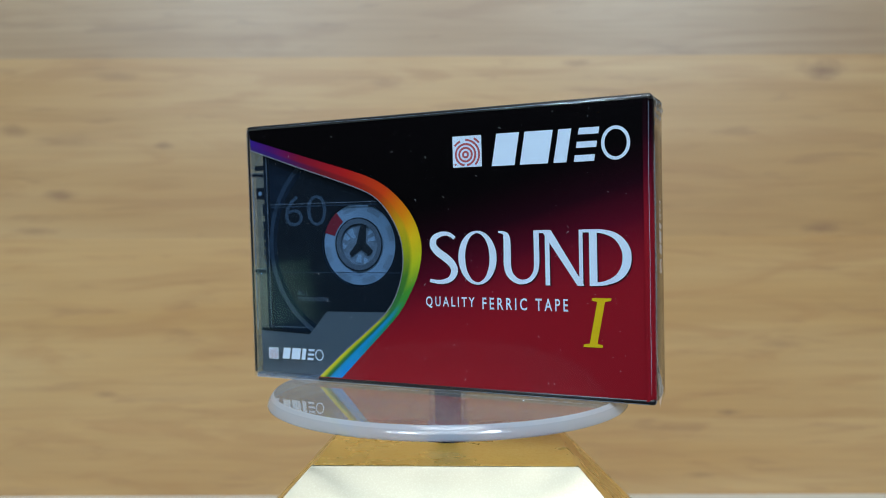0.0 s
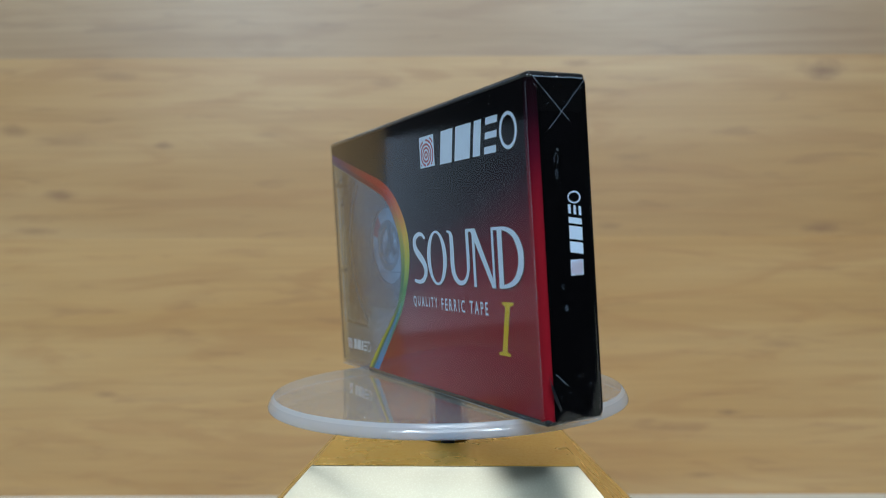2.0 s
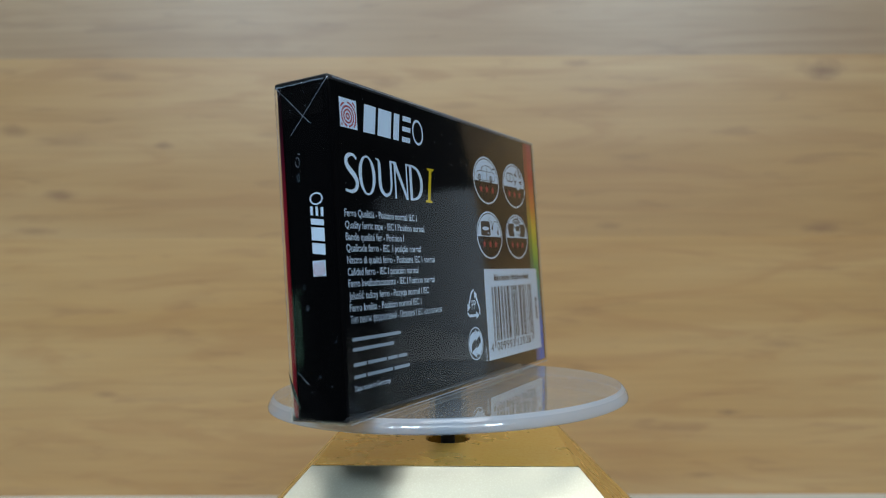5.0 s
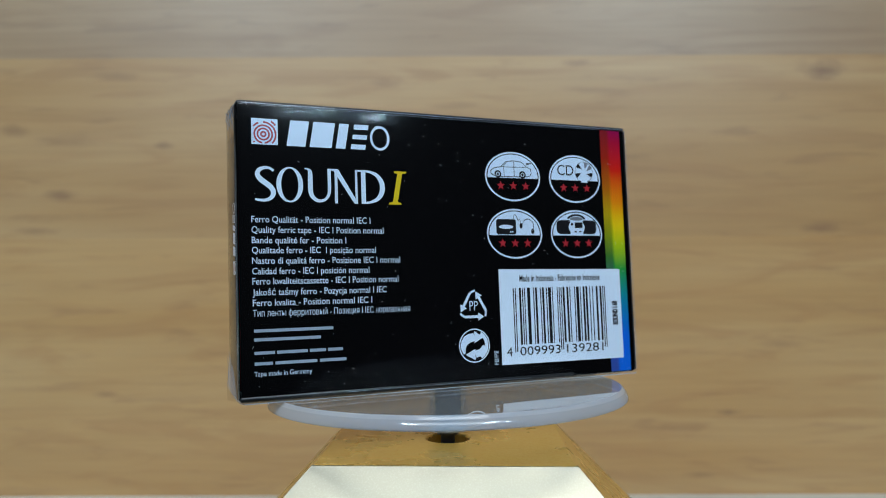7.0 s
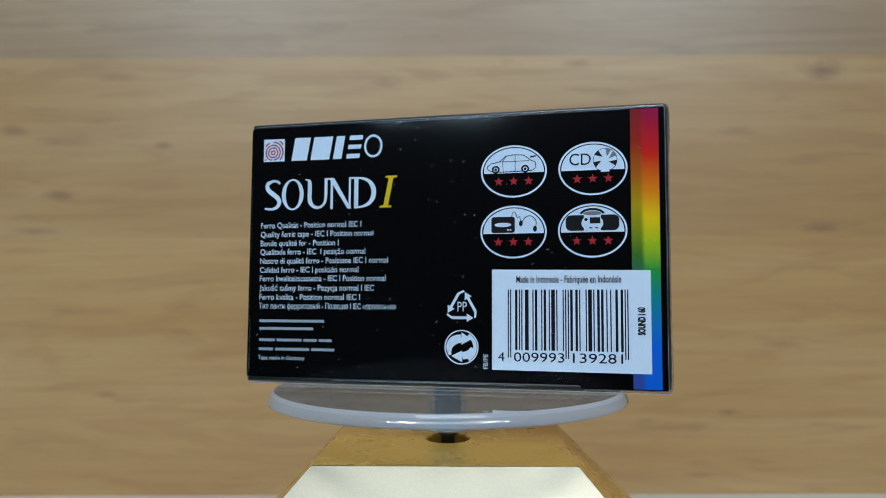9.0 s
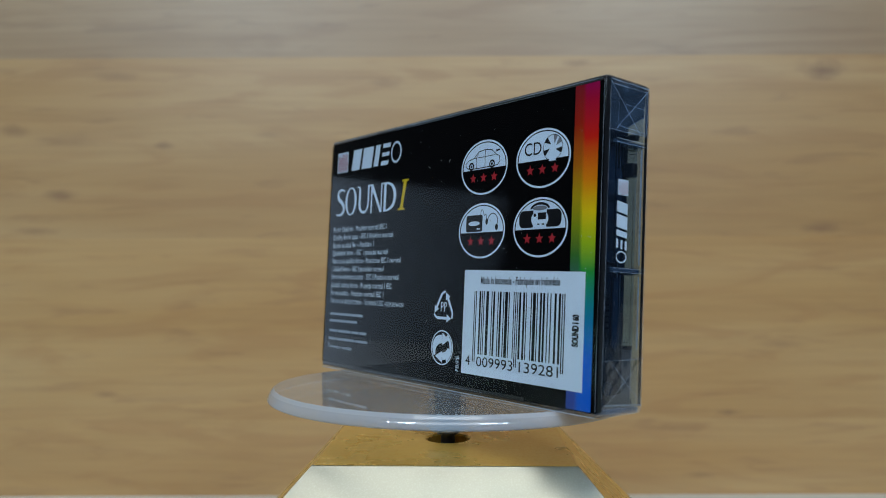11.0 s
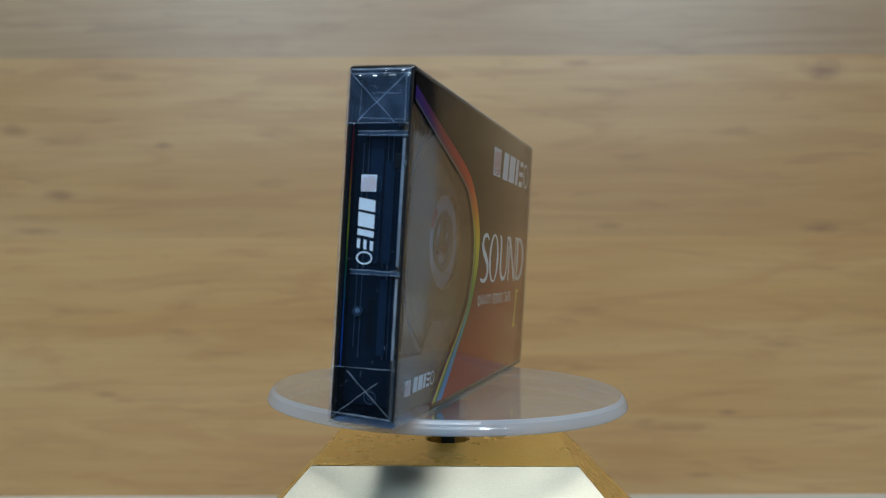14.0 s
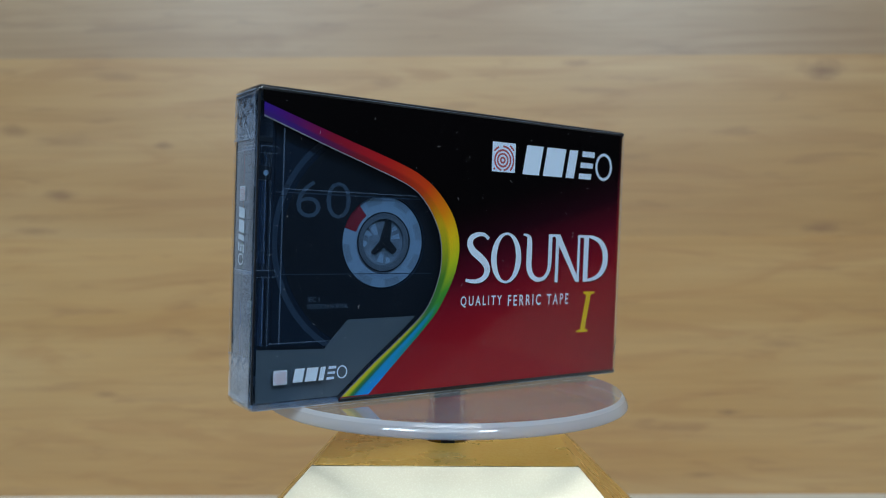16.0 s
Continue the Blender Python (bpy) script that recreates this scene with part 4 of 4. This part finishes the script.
def folds(thing):
    """The film's folded flaps on the two ends."""
    def crease(face, a, b, w=0.2):
        rnd = random.Random(int(abs(a[0] * 31 + a[1] * 7)))
        pts = [(a[0] + (b[0] - a[0]) * k / 8 + rnd.uniform(-0.07, 0.07), a[1] + (b[1] - a[1]) * k / 8 + rnd.uniform(-0.07, 0.07), w * rnd.uniform(0.4, 1.0)) for k in range(9)]
        ink("film_crease", face, stroke(pts, False), -0.05, M_SHEEN, thing)
    for a, b in (((-6.0, 67.4), (0.1, 61.0)), ((6.9, 67.5), (-2.8, 57.1)), ((-4.4, 9.6), (-1.6, 7.0)), ((0.1, 61.0), (2.3, 58.9))):
        crease("s", a, b, 0.13)
    for a, b in (((-6.4, 67.2), (3.5, 57.3)), ((6.0, 67.2), (-4.2, 57.6)), ((-3.4, 9.8), (5.7, 1.8)), ((3.2, 8.3), (-6.1, 0.8))):
        crease("e", a, b)
    # flap creases, and bright lines painted along the moulded cross ribs
    for a, b, w in (((-3.5, 58.2), (5.6, 57.9), 0.14), ((-1.5, 63.0), (4.5, 62.9), 0.12), ((5.5, 57.5), (5.4, 66.5), 0.18), ((-3.8, 58.0), (-3.6, 66.0), 0.08),
                    ((-4.0, 55.7), (6.4, 55.8), 0.15), ((-4.0, 54.9), (6.4, 55.0), 0.1), ((-4.0, 29.2), (6.4, 29.2), 0.13), ((-4.0, 28.4), (6.4, 28.4), 0.1)):
        crease("e", a, b, w)
    for a, b in (((-6.7, 57.2), (6.4, 57.3)), ((-6.7, 10.4), (6.5, 10.8))):
        crease("e", a, b, 0.16)
    # two pale strips painted where brightness comes through a gap
    ink("clear_rib", "e", [rect(5.0, 30.2, 5.6, 54.5), rect(5.1, 12.5, 5.6, 27.8)], 0.9, M_SHEEN, thing, "pale see-through rib of the clear end")
    ink("clear_rib", "e", [rect(-4.0, 54.9, 6.3, 55.7), rect(-4.0, 28.4, 6.4, 29.2)], 0.8, M_RIB, thing, "moulded cross rib of the clear end")
    # air bubbles under the film of the spine
    for u, v, a, b in ((-1.5, 51.5, 0.5, 1.0), (-1.5, 48.4, 0.35, 0.8), (-1.0, 53.2, 0.2, 0.2), (-1.4, 26.4, 0.3, 0.5), (-0.9, 22.2, 0.25, 0.5)):
        ink("film_bubble", "s", ring(u, v, a, b, 0.045, 18), -0.05, M_SHEEN, thing)
    # highlights painted as pale lines where the film bends round the edges
    for face, a, b, w in (("f", (-53.0, -0.15), (53.0, -0.15), 0.2), ("b", (-53.2, 67.75), (53.2, 67.75), 0.2), ("b", (-20, 67.2), (44.0, 67.3), 0.08), ("f", (-50.0, 67.8), (52.0, 67.8), 0.1), ("b", (-53.5, -0.75), (53.6, -0.75), 0.28), ("b", (-30.0, 0.3), (20.0, 0.2), 0.1), ("b", (53.7, 0.3), (53.7, 67.5), 0.12), ("f", (53.6, 2), (53.7, 66.5), 0.12), ("e", (-6.3, 67.5), (6.2, 67.5), 0.4), ("e", (-5.8, 66.6), (5.6, 66.8), 0.18), ("e", (-6.0, 1.7), (6.0, 1.4), 0.4), ("s", (-5.8, 67.3), (6.0, 67.4), 0.2), ("e", (-6.4, 66), (-6.5, 3), 0.14)):
        crease(face, a, b, w)
    # the loose pocket of film at the foot of the spine
    bm = bmesh.new()
    pocket = [bm.verts.new(FACES["s"](u * MM, v * MM, d * MM)) for u, v, d in ((-6.6, 10.5, -0.02), (-3.4, 2.6, -1.0), (4.5, -0.4, -0.02), (-6.3, -0.9, -0.55), (0.5, 6.0, -0.02))]
    for tri in ((0, 1, 3), (0, 4, 1), (4, 2, 1), (1, 2, 3)):
        bm.faces.new([pocket[q] for q in tri])
    part("film_pocket", bm, M_WRAP, thing, "loose folded corner of the film")
    # dark sliver drawn as a reflection in the loose film
    ink("film_crease", "s", [[(-6.4, 9.8), (-3.6, 2.6), (-4.0, 2.4), (-5.4, 5.0)]], -0.45, M_NEAR_BLACK, thing)
    rnd = random.Random(5)
    for face, n in (("s", 8), ("e", 26)):
        for k in range(n):
            u, v = rnd.uniform(-5.5, 5.5), rnd.choice((rnd.uniform(56, 67), rnd.uniform(1, 12), rnd.uniform(2, 66)))
            ang, l = rnd.uniform(0, 3.14), rnd.uniform(0.2, 0.9)
            crease(face, (u, v), (u + l * math.cos(ang), v + l * math.sin(ang)), 0.07)
    specks = []
    for k in range(300):
        u, v, l, ang = rnd.uniform(-52, 52), rnd.uniform(2, 66), rnd.uniform(0.08, 0.6) * rnd.uniform(0.4, 1.6), rnd.uniform(0, 3.14)
        specks.append(("f" if k % 2 else "b", stroke([(u, v, 0.05), (u + l * 0.5 * math.cos(ang), v + l * 0.5 * math.sin(ang) + 0.06, 0.09), (u + l * math.cos(ang), v + l * math.sin(ang), 0.04)], False)))
    for face in "fb":
        tagged(ink("lint", face, [q for f, s in specks if f == face for q in s], -0.04, M_LINT, thing, "fine pale lint and scratches"), kind="stuff")


CASE = case()


# ---- the cassette inside ----
def cassette():
    thing = new("audio_cassette")
    tagged(thing, "smoked audio cassette with a white reel hub inside its case", "cassette")
    hu, hv, hole = -21.65, 35.9, 11.0
    y0, y1 = 3.0, 11.4
    bm = bmesh.new()
    n = 96
    x0, x1, z0, z1, rad = -49.6, 50.4, 2.6, 65.6, 2.0

    def loop(pts, d):
        return [bm.verts.new(FACES["f"](u * MM, v * MM, d * MM)) for u, v in pts]
    circ, rim = [], []
    for k in range(n):
        a = 2 * math.pi * k / n
        c, s = math.cos(a), math.sin(a)
        circ.append((hu + hole * c, hv + hole * s))
        r = min(((x1 - hu) / c if c > 0 else (x0 - hu) / c) if abs(c) > 1e-9 else 1e9, ((z1 - hv) / s if s > 0 else (z0 - hv) / s) if abs(s) > 1e-9 else 1e9)
        rim.append((hu + r * c, hv + r * s))
    for cx, cz in ((x0, z0), (x1, z0), (x0, z1), (x1, z1)):
        j = min(range(n), key=lambda q: math.hypot(rim[q][0] - cx, rim[q][1] - cz))
        rim[j] = (cx, cz)
    e = 0.5
    inset = [(min(max(u, x0 + e), x1 - e), min(max(v, z0 + e), z1 - e)) for u, v in rim]
    loops = [loop(circ, y0 + 2.0), loop(circ, y0), loop(inset, y0), loop(rim, y0 + e), loop(rim, y1 - e), loop(inset, y1)]
    for a, b in zip(loops, loops[1:]):
        for k in range(n):
            bm.faces.new((a[k], a[(k + 1) % n], b[(k + 1) % n], b[k]))
    bm.faces.new(loops[-1])
    bm.faces.new(loops[0][::-1])
    part("shell", bm, M_SHELL, thing, "smoked translucent cassette shell")
    ink("tape_pack", "f", ring(hu, hv, 25.5, 25.5, 14.4, 72), y0 - 0.05, M_PACK, thing, "dark wound tape")
    ink("window_arc", "f", ring(hu, hv, 28.0, 28.0, 1.3, 72, 95, 262), y0 - 0.06, M_ARC, thing)
    reel = ink("reel", "f", ring(hu, hv, 10.7, 10.7, 4.0, 60), y0 + 0.7, M_REEL, thing, "white reel ring", 0.8)
    for k in range(8):
        ink("reel_notch", "f", ring(hu, hv, 10.5, 10.5, 1.6, 8, 45 * k + 4, 45 * k + 28), y0 + 0.66, M_NOTCH, reel)
    ink("leader_clip", "f", ring(hu, hv, 10.8, 10.8, 3.2, 10, 128, 163), y0 + 0.62, M_REDINK, reel, "red leader clip")
    ink("hub", "f", ring(hu, hv, 6.7, 6.7, 1.2, 48), y0 + 0.4, M_HUB, reel, "grey toothed hub", 1.2)
    # flat dark ring painted as the shaded gap round the hub
    ink("hub_ring", "f", ring(hu, hv, 7.1, 7.1, 0.35, 48), y0 + 0.35, M_NEAR_BLACK, reel)
    ink("hub_floor", "f", [oval(hu, hv, 5.5, 5.5, 40)], y0 + 1.15, M_FLOOR, reel, "shiny grey floor of the hub")
    # the spindle's uneven arms, and reflections painted as pale shards on the moulded floor between them
    for deg, reach, w0, w1 in ((80, 4.9, 1.3, 0.7), (222, 4.2, 1.0, 0.5), (318, 3.6, 1.1, 0.8)):
        c, s = math.cos(radians(deg)), math.sin(radians(deg))
        ou, ov = hu + 0.5, hv + 0.2
        arm = [(ou - s * w0, ov + c * w0), (ou + s * w0, ov - c * w0), (ou + c * reach + s * w1, ov + s * reach - c * w1), (ou + c * reach * 1.06, ov + s * reach * 1.06), (ou + c * reach - s * w1, ov + s * reach + c * w1)]
        ink("spoke", "f", [arm], y0 + 0.55, M_RUBBER, reel, "black spindle arm", 0.6)
    for deg, r0, r1, w in ((130, 2.2, 5.0, 14), (155, 3.2, 5.2, 10), (265, 2.6, 4.9, 12), (290, 3.6, 5.2, 8), (20, 2.4, 4.8, 9), (45, 3.4, 5.1, 7), (185, 4.0, 5.2, 9)):
        glint = [(hu + r * math.cos(radians(q)), hv + r * math.sin(radians(q))) for r, q in ((r0, deg - w * 0.4), (r1, deg - w), (r1, deg + w * 0.7), (r0 * 1.2, deg + w))]
        ink("glint", "f", [glint], y0 + 1.0, M_REEL, reel, "", 0.1)
    ink("lettering", "f", lettering("60", -44.2, 41.0, -30.9, 49.3, bold=-0.012), y0 - 0.1, M_FAINT, thing)
    ink("lettering", "f", lettering("IEC I", -40.8, 22.3, -38.0, 23.4), y0 - 0.1, M_GREYINK, thing)
    ink("lettering", "f", lettering("POSITION NORMAL", -40.8, 20.7, -30.7, 21.8), y0 - 0.1, M_GREYINK, thing)
    ink("shell_ridge", "f", [rect(-49.0, 46.2, -12.0, 46.5), rect(-49.0, 28.4, -8.5, 28.6)], y0 - 0.12, M_ARC, thing)
    part("end_lining", box(-0.0503, -0.0498, -T / 2 + 0.0021, T / 2 - 0.0012, 0.0030, 0.0652), M_SHELL, thing, "smoked end wall of the cassette")
    # the shell's edge behind the clear end: a number in bars, a screw and a stud
    def at_end(name, polys, mat, depth=4.0, thick=0.0):
        ink(name, "e", polys, depth, mat, thing, "", thick)
    for k in range(8):
        at_end("text_bar", [rect(-1.6, 14.6 + k * 1.2, -0.2, 15.5 + k * 1.2)], M_BLACK, 3.8)
    at_end("screw", ring(0.0, 4.4, 1.4, 1.4, 0.35, 24) + ring(0, 4.4, 0.6, 0.6, 0.3, 12), M_ARC, 3.85)
    at_end("stud", [oval(-3.4, 21.0, 1.0, 1.0, 20)], M_ARC, 3.0, 0.9)
    # off-centre pale disc painted as the stud's highlight
    at_end("stud_tip", [oval(-3.3, 21.2, 0.5, 0.5, 16)], M_NOTCH, 2.9, 0.1)
    at_end("shell_column", [soft_rect(0.6, 30.6, 2.6, 50.5, 0.5, 0.9), soft_rect(-2.6, 30.6, 0.2, 55.0, 0.3, 0.3), soft_rect(0.8, 12.6, 2.4, 27.4, 0.4, 0.4)], M_COLUMN, 3.7, 0.3)
    for u, w, v0, v1 in ((-3.2, 0.25, 12, 56), (1.9, 0.3, 12, 56), (0.9, 0.18, 30, 56), (2.9, 0.2, 12, 28), (-4.3, 0.2, 14, 54)):
        at_end("edge_rib", [rect(u, v0, u + w, v1)], M_ARC, 3.85)
    return thing


CASSETTE = cassette()

# ---- motion of the turning things ----
TURN0, SPEED = -23.60, -18.878


def spin(t):
    return Matrix.Rotation(radians(TURN0 + SPEED * t), 4, "Z")


CASE_REST = Matrix.Translation((-0.00096, -0.00048, 0.0001)) @ Matrix.Rotation(0.06377, 4, "X") @ Matrix.Rotation(0.00488, 4, "Y")
PLATE_REST = Matrix.Translation((0, 0, -0.0007)) @ Matrix.Rotation(0.0255, 4, "X") @ Matrix.Rotation(0.0065, 4, "Y")


def motions():
    times = [k * 0.5 for k in range(33)]
    lift = Matrix.Translation((0, 0, -TABLE_Z))
    walk(PLATE, [(t, lift @ spin(t) @ PLATE_REST) for t in times])
    for thing in (CASE, CASSETTE):
        walk(thing, [(t, spin(t) @ CASE_REST) for t in times])


motions()
